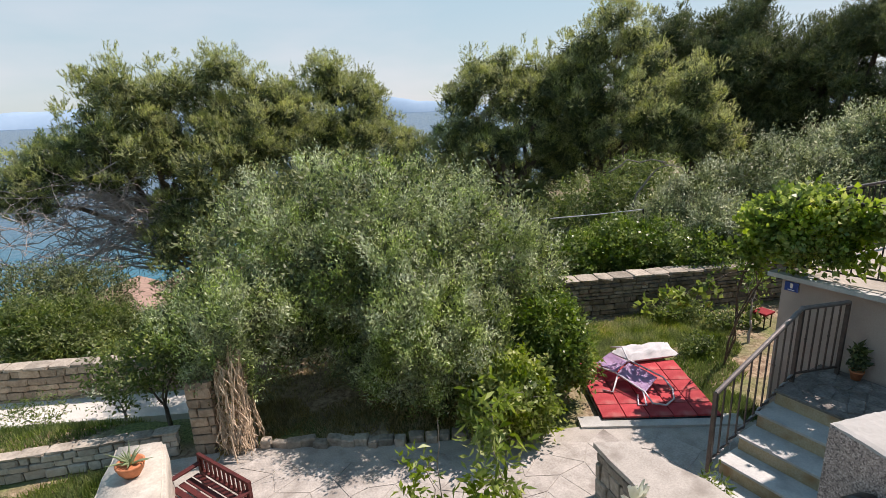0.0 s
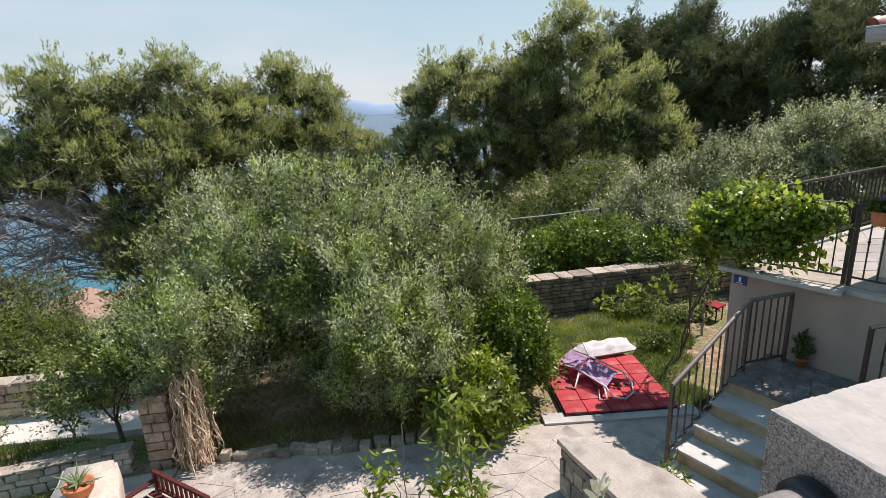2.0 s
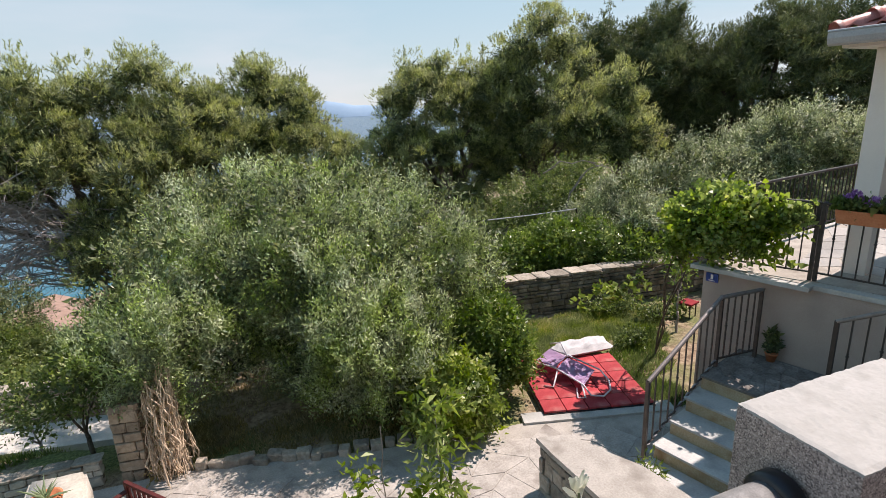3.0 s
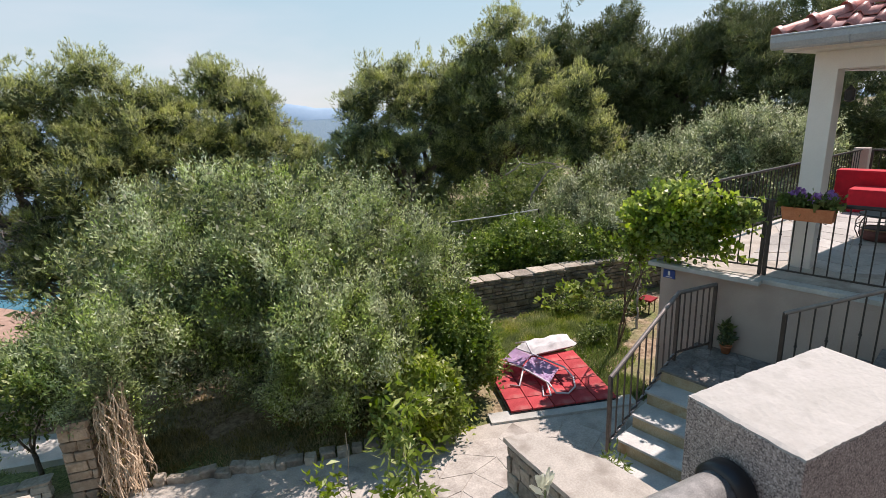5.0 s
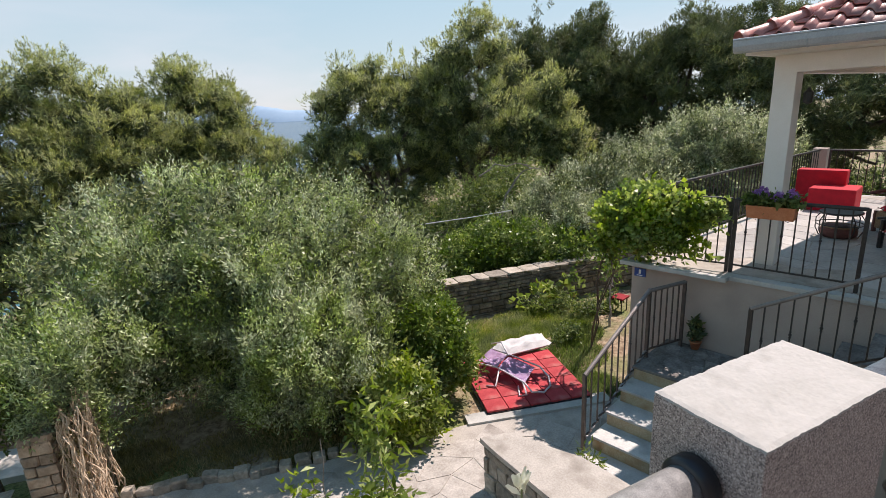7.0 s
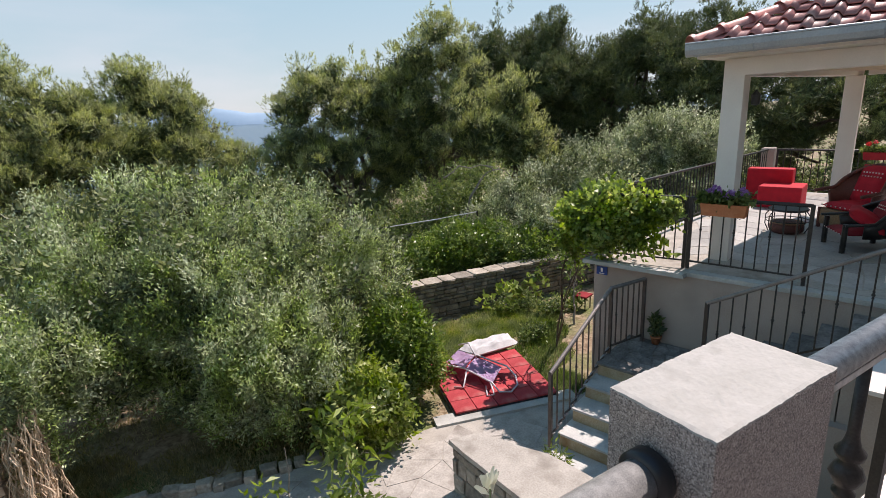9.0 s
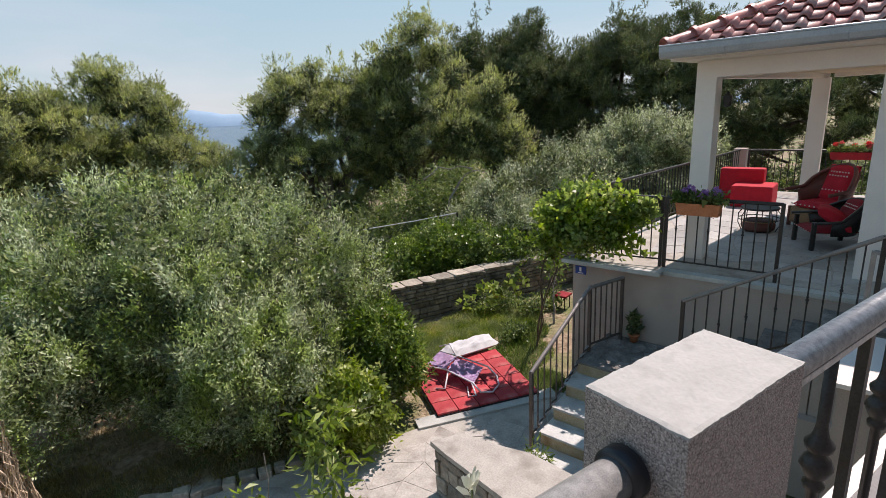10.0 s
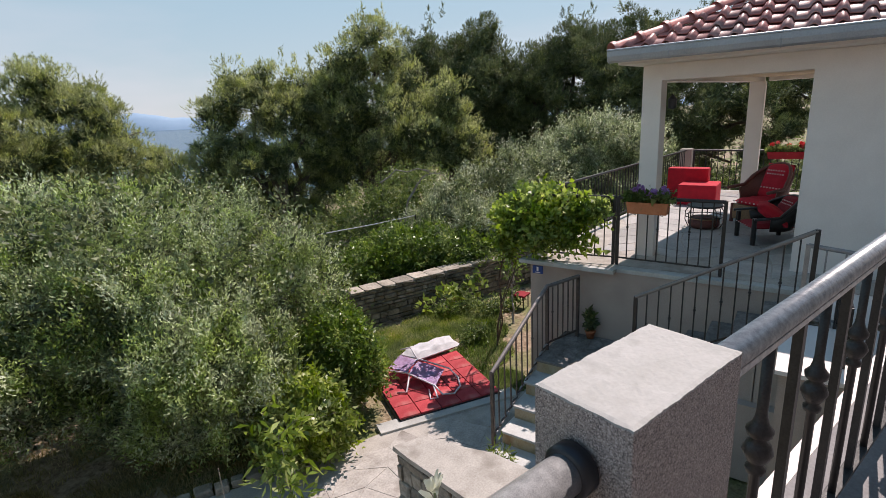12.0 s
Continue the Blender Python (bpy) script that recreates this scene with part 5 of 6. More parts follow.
shrub("twiggy_bush", "sparse green bush at the lane's edge", (-1.9, 9.0, -0.6), [(-1.95, 9.0, -0.1, 0.3, 0.3, 0.25), (-2.4, 9.2, -0.15, 0.3, 0.3, 0.22)], 72, "shrub_leaf", 160, 6, 0.06, 0.02, r0=0.02, fill=0)


# bare grey branches of the shore pine
def bare_branches():
    rng = np.random.default_rng(77)
    t = base("dead_branches", "bare grey pine branches over the sea", "branches")
    for k in range(44):
        bm = bmesh.new()
        a = polar(3 + rng.uniform(-1, 1), 18.0, rng.uniform(-1.5, 1.5))
        b = polar(rng.uniform(-12, -1), 17.5 + rng.uniform(-1, 1), rng.uniform(-0.8, 2.6))
        pts = limb(bm, a, b, 0.04, 0.010, rng, 0.12, 7, 5)
        for _ in range(9):
            s = pts[rng.integers(3, 8)]
            e = s + Vector((rng.normal() * 0.7 - 0.4, rng.normal() * 0.5, rng.normal() * 0.45 + 0.1))
            p2 = limb(bm, s, e, 0.014, 0.005, rng, 0.2, 4, 4)
            for _ in range(3):
                s2 = p2[rng.integers(1, 5)]
                limb(bm, s2, s2 + Vector(rng.normal(size=3)) * 0.3, 0.009, 0.004, rng, 0.2, 3, 3)
        part("branch", bm, M["twig"], t)


bare_branches()

# ---------------------------------------------------------------- garden walls, post, road
stone_wall("garden_wall", (6.5, 7.0), (11.4, 5.0), -0.1, 0.88, 0.34, np.random.default_rng(8), "old rubble garden wall, stone coloured as if shaded, with grey coping", (0.22, 0.095), material="limestone_shade", cap="limestone", faces=(-1,), far_height=0.9, cap_h=0.05)
stone_wall("lane_wall", (-4.2, 7.85), (-0.25, 6.62), -0.35, 0.68, 0.13, np.random.default_rng(9), "low wall of squared pale stones", (0.19, 0.1), material="limestone_pale", cap="limestone", faces=(-1,), cap_h=0.03)
stone_wall("lower_wall", (-6.2, 12.8), (0.4, 9.6), -0.8, 0.76, 0.26, np.random.default_rng(10), "ochre stone wall along the lane", (0.26, 0.12), material="limestone_warm", cap="limestone", faces=(-1,), cap_h=0.06)
stone_wall("gate_post", (-0.04, 6.60), (0.24, 6.46), -0.05, 1.0, 0.30, np.random.default_rng(12), "square stone gate post with ochre blocks", (0.22, 0.17), material="limestone_warm", cap="limestone_warm", faces=(-1, 1), ends=(-1, 1), cap_h=0.10)
bm = prism([(-8, 13.6), (0.3, 9.5), (0.3, 8.6), (-8, 12.75)], -1.8, -0.70)
tagged(part("lane", bm, M["road"]), "white sunlit lane below the garden", "lane", kind="structure")

# ---------------------------------------------------------------- red mat, lounger, cushion
MAT_O, MAT_U, MAT_V = Vector((4.52, 4.10, 0)), Vector((0.853, -0.522, 0)), Vector((0.522, 0.853, 0))
MAT = Matrix(((MAT_U.x, MAT_V.x, 0, MAT_O.x), (MAT_U.y, MAT_V.y, 0, MAT_O.y), (0, 0, 1, 0), (0, 0, 0, 1)))


def build_mat():
    mat = base("red_mat", "red rubber tile mat laid beside the lawn", "mat")
    part("backing", box((0.0, 0.0, 0.0), (1.55, 1.5, 0.045), MAT), M["black_plastic"], mat)
    me = mesh_of(box((-0.148, -0.143, 0), (0.148, 0.143, 0.028), bevel=0.006), "tile", M["red_rubber"])
    for i in range(5):
        for j in range(5):
            ob = new("tile", me)
            ob.parent = mat
            ob.matrix_basis = MAT @ Matrix.Translation((0.16 + 0.308 * i, 0.155 + 0.298 * j, 0.044 + random.uniform(0, 0.004))) @ Matrix.Rotation(random.uniform(-0.015, 0.015), 4, "Z")


build_mat()


def soft_pad(bm, L, W, H, n=14, m=8, lump=0.02, seed=0.0):
    """A stuffed pad with rounded rims and a lumpy top, centred, standing on z = 0."""
    top, bot = {}, {}
    for i in range(n + 1):
        for j in range(m + 1):
            u, v = i / n * 2 - 1, j / m * 2 - 1
            f = max(0.0, (1 - abs(u) ** 5)) ** 0.5 * max(0.0, (1 - abs(v) ** 4)) ** 0.5
            w = lump * noise.noise(Vector((u * 3 + seed, v * 3, seed)))
            top[i, j] = bm.verts.new((u * L / 2, v * W / 2, H * 0.45 + (H * 0.55 + w) * f))
            bot[i, j] = bm.verts.new((u * L / 2, v * W / 2, H * 0.45 * (1 - f)))
    for g in (top, bot):
        for i in range(n):
            for j in range(m):
                bm.faces.new((g[i, j], g[i + 1, j], g[i + 1, j + 1], g[i, j + 1]))
    for i in range(n):
        bm.faces.new((top[i, 0], bot[i, 0], bot[i + 1, 0], top[i + 1, 0]))
        bm.faces.new((top[i, m], bot[i, m], bot[i + 1, m], top[i + 1, m]))
    for j in range(m):
        bm.faces.new((top[0, j], bot[0, j], bot[0, j + 1], top[0, j + 1]))
        bm.faces.new((top[n, j], bot[n, j], bot[n, j + 1], top[n, j + 1]))
    bmesh.ops.recalc_face_normals(bm, faces=bm.faces)
    return bm


bm = soft_pad(bmesh.new(), 0.98, 0.40, 0.16, lump=0.09, seed=2.0)
bm.transform(Matrix.Translation((6.34, 4.90, 0.07)) @ Matrix.Rotation(radians(-21), 4, "Z"))
tagged(part("cushion", bm, M["mattress"], smooth=True), "white lumpy folded mattress on the red mat", "cushion")


def build_lounger():
    t = base("sun_lounger", "collapsed lilac fabric lounger with white tube frame", "lounger")
    def sheet(a, b, c, d, sag):
        bm = bmesh.new()
        n = 8
        g = {}
        for i in range(n + 1):
            for j in range(n + 1):
                u, v = i / n, j / n
                p = (a * (1 - u) + b * u) * (1 - v) + (d * (1 - u) + c * u) * v
                g[i, j] = bm.verts.new(p - Vector((0, 0, sag * sin(pi * u) * sin(pi * v))) + Vector((0, 0, 0.012 * noise.noise(p * 9))))
        for i in range(n):
            for j in range(n):
                bm.faces.new((g[i, j], g[i + 1, j], g[i + 1, j + 1], g[i, j + 1]))
        r = bmesh.ops.solidify(bm, geom=list(bm.faces), thickness=0.006)
        return bm
    V = Vector
    part("seat_fabric", sheet(V((5.33, 4.58, 0.24)), V((5.70, 4.68, 0.26)), V((5.76, 4.22, 0.20)), V((5.31, 4.07, 0.19)), 0.03), M["lilac"], t, "lilac seat fabric", smooth=True)
    part("back_fabric", sheet(V((5.38, 5.02, 0.20)), V((5.74, 5.08, 0.24)), V((5.70, 4.70, 0.27)), V((5.33, 4.60, 0.25)), 0.03), M["lilac"], t, "lilac back fabric", smooth=True)
    part("frame_tube", tube([(5.30, 5.0, 0.20), (5.30, 4.58, 0.26), (5.30, 4.07, 0.20), (5.28, 3.92, 0.11), (5.40, 3.80, 0.10), (5.62, 3.84, 0.10), (5.80, 4.0, 0.11), (5.86, 4.2, 0.18), (5.74, 4.70, 0.27), (5.76, 5.08, 0.24)], 0.013, 8), M["white_metal"], t, "white bent tube frame", smooth=True)
    part("leg_tube", tube([(5.32, 4.55, 0.25), (5.08, 4.42, 0.10), (5.02, 4.55, 0.085)], 0.012, 8), M["white_metal"], t, smooth=True)
    part("leg_tube", tube([(5.30, 4.10, 0.20), (5.20, 3.95, 0.09), (5.12, 4.02, 0.085), (5.30, 4.18, 0.10)], 0.012, 8), M["white_metal"], t, smooth=True)
    part("arm_tube", tube([(5.70, 4.68, 0.27), (5.86, 4.95, 0.36), (5.80, 5.12, 0.30)], 0.012, 8), M["white_metal"], t, smooth=True)


build_lounger()

# ---------------------------------------------------------------- terrace furniture
def build_pouffe():
    t = base("armless_sofa", "bright red foam seat with stepped back", "sofa")
    part("seat", box((11.5, 1.42, FLOOR), (12.2, 2.14, FLOOR + 0.42), bevel=0.03), M["red_cloth"], t, smooth=False)
    part("backrest", box((12.02, 1.66, FLOOR + 0.02), (12.32, 2.46, FLOOR + 0.70), bevel=0.03), M["red_cloth"], t)


build_pouffe()


def armchair(name, label, at, turn, wood, seat_mat, solid=True, group="", tall=1.0):
    """An armchair with curved back, arms, legs and a patterned cushion; local x is forward."""
    t = base(name, label, "armchair", group)
    m = Matrix.Translation(at) @ Matrix.Rotation(radians(turn), 4, "Z") @ Matrix.Diagonal((1, 1, tall, 1))
    def add(nm, bm, material, lab="", smooth=False):
        bm.transform(m)
        return part(nm, bm, material, t, lab, smooth)
    if solid:
        add("base", box((-0.32, -0.33, 0.06), (0.32, 0.33, 0.34), bevel=0.03), M["wicker_tan"], "woven tan base")
    for x in (-0.3, 0.3):
        for y in (-0.31, 0.31):
            add("leg", rod((x, y, 0), (x, y, 0.62 if not solid else 0.34), 0.034, sides=8), M[wood])
    # curved back shell
    bm = bmesh.new()
    rows = []
    for k in range(13):
        a = radians(-105 + 210 * k / 12)
        top = 0.60 + 0.42 * max(0.0, cos(a)) ** 0.8
        x, y = -0.34 * cos(a) + 0.02, 0.36 * sin(a)
        rows.append([bm.verts.new((x * f - 0.16 * (h - 0.34) * max(0.0, cos(a)), y * f, h)) for f, h in ((1.0, 0.32), (1.06, 0.34 + (top - 0.34) * 0.5), (1.14, top), (1.02, top), (0.9, 0.34))])
    for a, b in zip(rows, rows[1:]):
        for k in range(5):
            j = (k + 1) % 5
            bm.faces.new((a[k], b[k], b[j], a[j]))
    bm.faces.new(rows[0])
    bm.faces.new(rows[-1][::-1])
    bmesh.ops.recalc_face_normals(bm, faces=bm.faces)
    add("back_shell", bm, M[wood], "", True)
    bm = tube([(0.34 if abs(k) == 6 else -0.34 * cos(radians(17.5 * k)) * 1.16 + 0.02, 0.41 * sin(radians(15 * k)), 0.62 + 0.42 * max(0.0, cos(radians(17.5 * k))) ** 0.8) for k in range(-6, 7)], 0.03, 8)
    add("rim", bm, M[wood], "", True)
    bm = soft_pad(bmesh.new(), 0.6, 0.56, 0.13)
    bm.transform(Matrix.Translation((0.03, 0, 0.33)))
    add("seat_cushion", bm, M[seat_mat], "red patterned seat cushion", True)
    bm = soft_pad(bmesh.new(), 0.62, 0.52, 0.12)
    bm.transform(Matrix.Translation((-0.30, 0, 0.72)) @ Matrix.Rotation(radians(72), 4, "Y"))
    add("back_cushion", bm, M[seat_mat], "red patterned back cushion", True)
    for i, (z, w) in enumerate(((0.92, 0.3), (0.86, 0.3), (0.62, 0.36), (0.40, 0.5))):
        for k in range(7):
            y = -w / 2 + w * k / 6
            x = -0.188 + 0.325 * (0.757 - z) if z > 0.5 else 0.335
            add("pattern_patch", box((x, y - 0.010, z - 0.011), (x + 0.008, y + 0.010, z + 0.011)), M["white_pattern"])
    return t


armchair("wicker_armchair", "brown wicker armchair with red patterned cushions", (10.2, 0.55, FLOOR), 140, "wicker", "red_cloth", True, "terrace armchairs", 0.95)
armchair("armchair", "black wooden armchair heaped with red cushions", (8.92, 0.38, FLOOR), 115, "dark_wood", "red_dark", False, "terrace armchairs", 0.64)
bm = soft_pad(bmesh.new(), 0.5, 0.5, 0.16)
bm.transform(Matrix.Translation((8.85, 0.36, FLOOR + 0.36)) @ Matrix.Rotation(radians(35), 4, "X"))
tagged(part("cushion", bm, M["red_cloth"], smooth=True), "red scatter cushion on the black armchair", "cushion")


def build_table():
    t = base("side_table", "low round wrought side table with pot", "table")
    c = Vector((9.5, 1.32, FLOOR))
    part("tabletop", lathe([(0.0, 0.36), (0.27, 0.36), (0.28, 0.375), (0.27, 0.39), (0.0, 0.39)], 24, Matrix.Translation(c)), M["dark_wood"], t)
    for k in range(8):
        a = 2 * pi * k / 8
        pts = [c + Vector((r * cos(a), r * sin(a), z)) for r, z in ((0.24, 0.36), (0.30, 0.27), (0.30, 0.12), (0.24, 0.0))]
        part("hoop_leg", tube(pts, 0.008, 6), M["iron"], t)
    part("ring", tube([c + Vector((0.3 * cos(a), 0.3 * sin(a), 0.2)) for a in [2 * pi * k / 20 for k in range(21)]], 0.008, 6), M["iron"], t)


build_table()
basket = base("wicker_basket", "low dark wicker basket under the side table", "basket")
part("body", lathe([(0.19, 0.0), (0.235, 0.04), (0.24, 0.11), (0.215, 0.16), (0.16, 0.17), (0.001, 0.172)], 20, Matrix.Translation((9.5, 1.32, FLOOR + 0.001))), M["wicker"], basket, smooth=True)
part("rim", tube([(9.5 + 0.215 * cos(2 * pi * k / 20), 1.32 + 0.215 * sin(2 * pi * k / 20), FLOOR + 0.165) for k in range(21)], 0.014, 6), M["wicker_tan"], basket, smooth=True)


def trough(name, label, c, length, petals, leafmat, seed, yaw=90, box_mat="terracotta"):
    rng = np.random.default_rng(seed)
    t = base(name, label, "planter", "flower boxes")
    m = Matrix.Translation(c) @ Matrix.Rotation(radians(yaw), 4, "Z")
    bm = bmesh.new()
    L = length / 2
    lo = [bm.verts.new(p) for p in ((-L * 0.93, -0.065, 0), (L * 0.93, -0.065, 0), (L * 0.93, 0.065, 0), (-L * 0.93, 0.065, 0))]
    hi = [bm.verts.new(p) for p in ((-L, -0.09, 0.15), (L, -0.09, 0.15), (L, 0.09, 0.15), (-L, 0.09, 0.15))]
    inn = [bm.verts.new(p) for p in ((-L + 0.012, -0.078, 0.15), (L - 0.012, -0.078, 0.15), (L - 0.012, 0.078, 0.15), (-L + 0.012, 0.078, 0.15))]
    dn = [bm.verts.new((v.co.x, v.co.y, 0.12)) for v in inn]
    bm.faces.new(lo[::-1])
    bm.faces.new(dn)
    for k in range(4):
        j = (k + 1) % 4
        bm.faces.new((lo[k], lo[j], hi[j], hi[k]))
        bm.faces.new((hi[k], hi[j], inn[j], inn[k]))
        bm.faces.new((inn[k], inn[j], dn[j], dn[k]))
    bm.transform(m)
    part("trough", bm, M[box_mat], t)
    bm = box((-L - 0.004, -0.096, 0.125), (L + 0.004, -0.09, 0.15))
    bm.transform(m)
    part("rim", bm, M[box_mat], t)
    lob = [(*(m @ Vector((x, 0, 0.2))), 0.09, 0.09, 0.07) for x in np.linspace(-L * 0.85, L * 0.85, 5)]
    leafy("foliage", lob, M[leafmat], rng, 140, 5, 0.05, 0.03, sprig=0.08, parent=t, fill=0.5)
    lob = [(*(m @ Vector((rng.uniform(-L, L * 0.9), rng.uniform(-0.05, 0.05), rng.uniform(0.25, 0.34)))), 0.035, 0.035, 0.03) for _ in range(9)]
    leafy("blossom", lob, M[petals], rng, 120, 6, 0.026, 0.024, sprig=0.02, parent=t, fill=0, rough=0.1)
    return t


trough("flower_box", "terracotta flower box with purple flowers on the railing", (6.70, 1.58, FLOOR + 0.74), 0.50, "petal_purple", "shrub_leaf", 3)
part("bracket", tube([(6.80, 1.75, FLOOR + 0.93), (6.66, 1.75, FLOOR + 0.73), (6.78, 1.75, FLOOR + 0.70)], 0.006, 6), M["iron"], gate)
part("bracket", tube([(6.80, 1.42, FLOOR + 0.93), (6.66, 1.42, FLOOR + 0.73), (6.78, 1.42, FLOOR + 0.70)], 0.006, 6), M["iron"], gate)
trough("flower_box", "dark red flower box on the back railing", (13.36, 0.36, FLOOR + 0.78), 0.72, "petal_red", "shrub_leaf", 4, box_mat="red_dark")
tagged(part("wall_lamp", lathe([(0.02, 0), (0.05, 0.02), (0.055, 0.13), (0.02, 0.17), (0.01, 0.19)], 10, Matrix.Translation((7.5, 1.53, FLOOR + 2.0))), M["iron"]), "small black lamp on the porch column", "lamp")


# house plate: blue enamel with unreadable white bars
plate = base("house_plate", "blue enamel plate with white marks on the terrace wall", "sign")
part("plate", box((6.622, 2.98, 1.66), (6.636, 3.14, 1.78), bevel=0.003), M["plate_blue"], plate)
part("mark", box((6.618, 3.045, 1.70), (6.621, 3.075, 1.762)), M["plate_white"], plate)
part("mark", box((6.618, 3.02, 1.674), (6.621, 3.10, 1.684)), M["plate_white"], plate)


# ---------------------------------------------------------------- grapevine on the terrace corner
def build_vine():
    rng = np.random.default_rng(91)
    t = base("grapevine", "bright green grapevine spilling over the terrace corner", "vine")
    lobes = [(6.75, 3.30, 2.50, 0.30, 0.34, 0.32), (6.70, 2.95, 2.64, 0.26, 0.32, 0.28), (6.80, 3.60, 2.38, 0.24, 0.22, 0.30), (6.70, 2.55, 2.62, 0.20, 0.26, 0.20), (6.84, 3.64, 2.0, 0.16, 0.14, 0.24), (6.60, 3.05, 2.26, 0.22, 0.3, 0.24), (6.62, 2.62, 2.30, 0.14, 0.2, 0.2), (7.15, 3.35, 2.56, 0.36, 0.22, 0.24), (6.70, 2.25, 2.62, 0.13, 0.16, 0.15)]
    bm = bmesh.new()
    for k in range(4):
        limb(bm, (7.2 + 0.06 * k, 4.1 + 0.03 * k, 0), (6.9 + 0.1 * k, 3.6, 2.2), 0.013, 0.008, rng, 0.1, 7, 6)
    for l in lobes:
        limb(bm, (6.95, 3.6, 2.1), l[:3], 0.012, 0.004, rng, 0.15, 5, 5)
    for e in ((6.35, 4.35, 1.25), (6.2, 4.5, 1.1), (6.65, 2.25, 2.05)):
        limb(bm, (6.95, 3.7, 1.7), e, 0.008, 0.003, rng, 0.15, 6, 5)
    part("stem", bm, M["bark"], t)
    leafy("crown", lobes, M["vine_leaf"], rng, 1900, 5, 0.068, 0.066, sprig=0.18, lift=0.2, spread=0.9, depth=0.6, rough=0.55, parent=t, fill=0.0)
    leafy("trailing_leaves", [(6.30, 4.40, 1.22, 0.22, 0.22, 0.1), (6.0, 4.65, 1.1, 0.12, 0.12, 0.08), (6.6, 4.1, 1.35, 0.16, 0.16, 0.12), (6.62, 2.25, 2.12, 0.08, 0.12, 0.14)], M["bright_leaf"], rng, 60, 3, 0.11, 0.10, sprig=0.1, parent=t, fill=0)


build_vine()


def potted(name, label, at, r, h, lobes, leafmat, seed, n=120, leaf=(0.07, 0.03)):
    rng = np.random.default_rng(seed)
    t = base(name, label, "potted plant")
    part("pot", lathe([(r * 0.65, 0), (r * 0.95, h * 0.85), (r * 1.05, h * 0.86), (r * 1.05, h), (r * 0.9, h), (r * 0.88, h * 0.9), (0.001, h * 0.9)], 18, Matrix.Translation(at)), M["terracotta"], t, "terracotta pot", True)
    leafy("foliage", [(at[0] + a, at[1] + b, at[2] + c, d, d, e) for a, b, c, d, e in lobes], M[leafmat], rng, n, 5, leaf[0], leaf[1], sprig=0.1, parent=t, fill=0.4)


# leaf colour darkened for the shade on the landing
potted("potted_plant", "leafy plant coloured as if shaded, in a terracotta pot against the wall", (6.52, 2.22, 0.861), 0.07, 0.11, [(0, 0, 0.2, 0.05, 0.08), (0.02, 0.02, 0.32, 0.03, 0.07)], "shade_leaf", 6, 45)


# aloe in a pot on the white wall
def build_aloe():
    rng = np.random.default_rng(15)
    t = base("aloe_pot", "spiky pale aloe in a terracotta bowl", "potted plant")
    c = Vector((-0.66, 5.17, 0.80))
    part("pot", lathe([(0.07, 0), (0.11, 0.06), (0.12, 0.11), (0.13, 0.115), (0.13, 0.135), (0.11, 0.135), (0.10, 0.115), (0.001, 0.115)], 18, Matrix.Translation(c)), M["terracotta"], t, "terracotta bowl", True)
    for k in range(16):
        a, el, L = 2 * pi * k / 16 + rng.uniform(-0.2, 0.2), rng.uniform(0.35, 1.35), rng.uniform(0.16, 0.27)
        d = Vector((cos(a) * cos(el), sin(a) * cos(el), sin(el)))
        p0 = c + Vector((0, 0, 0.11))
        part("leaf", tube([p0, p0 + d * L * 0.5, p0 + d * L - Vector((0, 0, 0.03))], [0.013, 0.010, 0.001], 5), M["aloe_leaf"], t)


build_aloe()


def build_white_wall():
    """The thick whitewashed wall top with rough stone side."""
    bm = prism([(-0.44, 4.2), (-0.36, 5.62), (-0.80, 5.78), (-1.02, 4.85), (-1.05, 4.2)], -0.1, 0.80)
    bmesh.ops.bevel(bm, geom=[e for e in bm.edges], offset=0.03, segments=2, affect="EDGES")
    bmesh.ops.subdivide_edges(bm, edges=list(bm.edges), cuts=3, use_grid_fill=True)
    for v in bm.verts:
        v.co += Vector((noise.noise(v.co * 5), noise.noise(v.co * 5 + Vector((9, 0, 0))), 0.6 * noise.noise(v.co * 4 + Vector((0, 7, 0))))) * 0.022
    tagged(part("white_wall", bm, M["limestone_pale"], smooth=True), "thick lime-washed garden wall end", "wall", kind="structure")


build_white_wall()


def build_bench():
    t = base("garden_bench", "weathered red slatted garden bench in shade", "bench")
    a, b = Vector((-0.10, 5.72, -0.02)), Vector((0.30, 4.90, -0.02))
    d = (b - a).normalized()
    n = Vector((-d.y, d.x, 0)) * -1.0
    L = (b - a).length
    m = Matrix(((d.x, n.x, 0, a.x), (d.y, n.y, 0, a.y), (0, 0, 0.68, 0), (0, 0, 0, 1)))
    for k in range(5):
        part("seat_slat", box((0, 0.02 + 0.085 * k, 0.30), (L, 0.085 + 0.085 * k, 0.32), m, 0.004), M["red_wood"], t)
    for k in range(11):
        x = 0.04 + (L - 0.1) * k / 10
        part("back_slat", box((x, -0.02, 0.36), (x + 0.03, 0.0, 0.62), m, 0.003), M["red_wood"], t)
    part("top_bar", box((0, -0.03, 0.62), (L, 0.01, 0.67), m, 0.006), M["red_wood"], t)
    part("low_bar", box((0, -0.03, 0.33), (L, 0.01, 0.37), m, 0.006), M["red_wood"], t)
    for x in (0.0, L - 0.05):
        part("leg", box((x, -0.03, 0), (x + 0.05, 0.01, 0.62), m, 0.004), M["red_wood"], t)
        part("leg", box((x, 0.38, 0), (x + 0.05, 0.42, 0.5), m, 0.004), M["red_wood"], t)
        part("armrest", box((x - 0.005, 0.0, 0.49), (x + 0.055, 0.44, 0.52), m, 0.006), M["red_wood"], t)


build_bench()


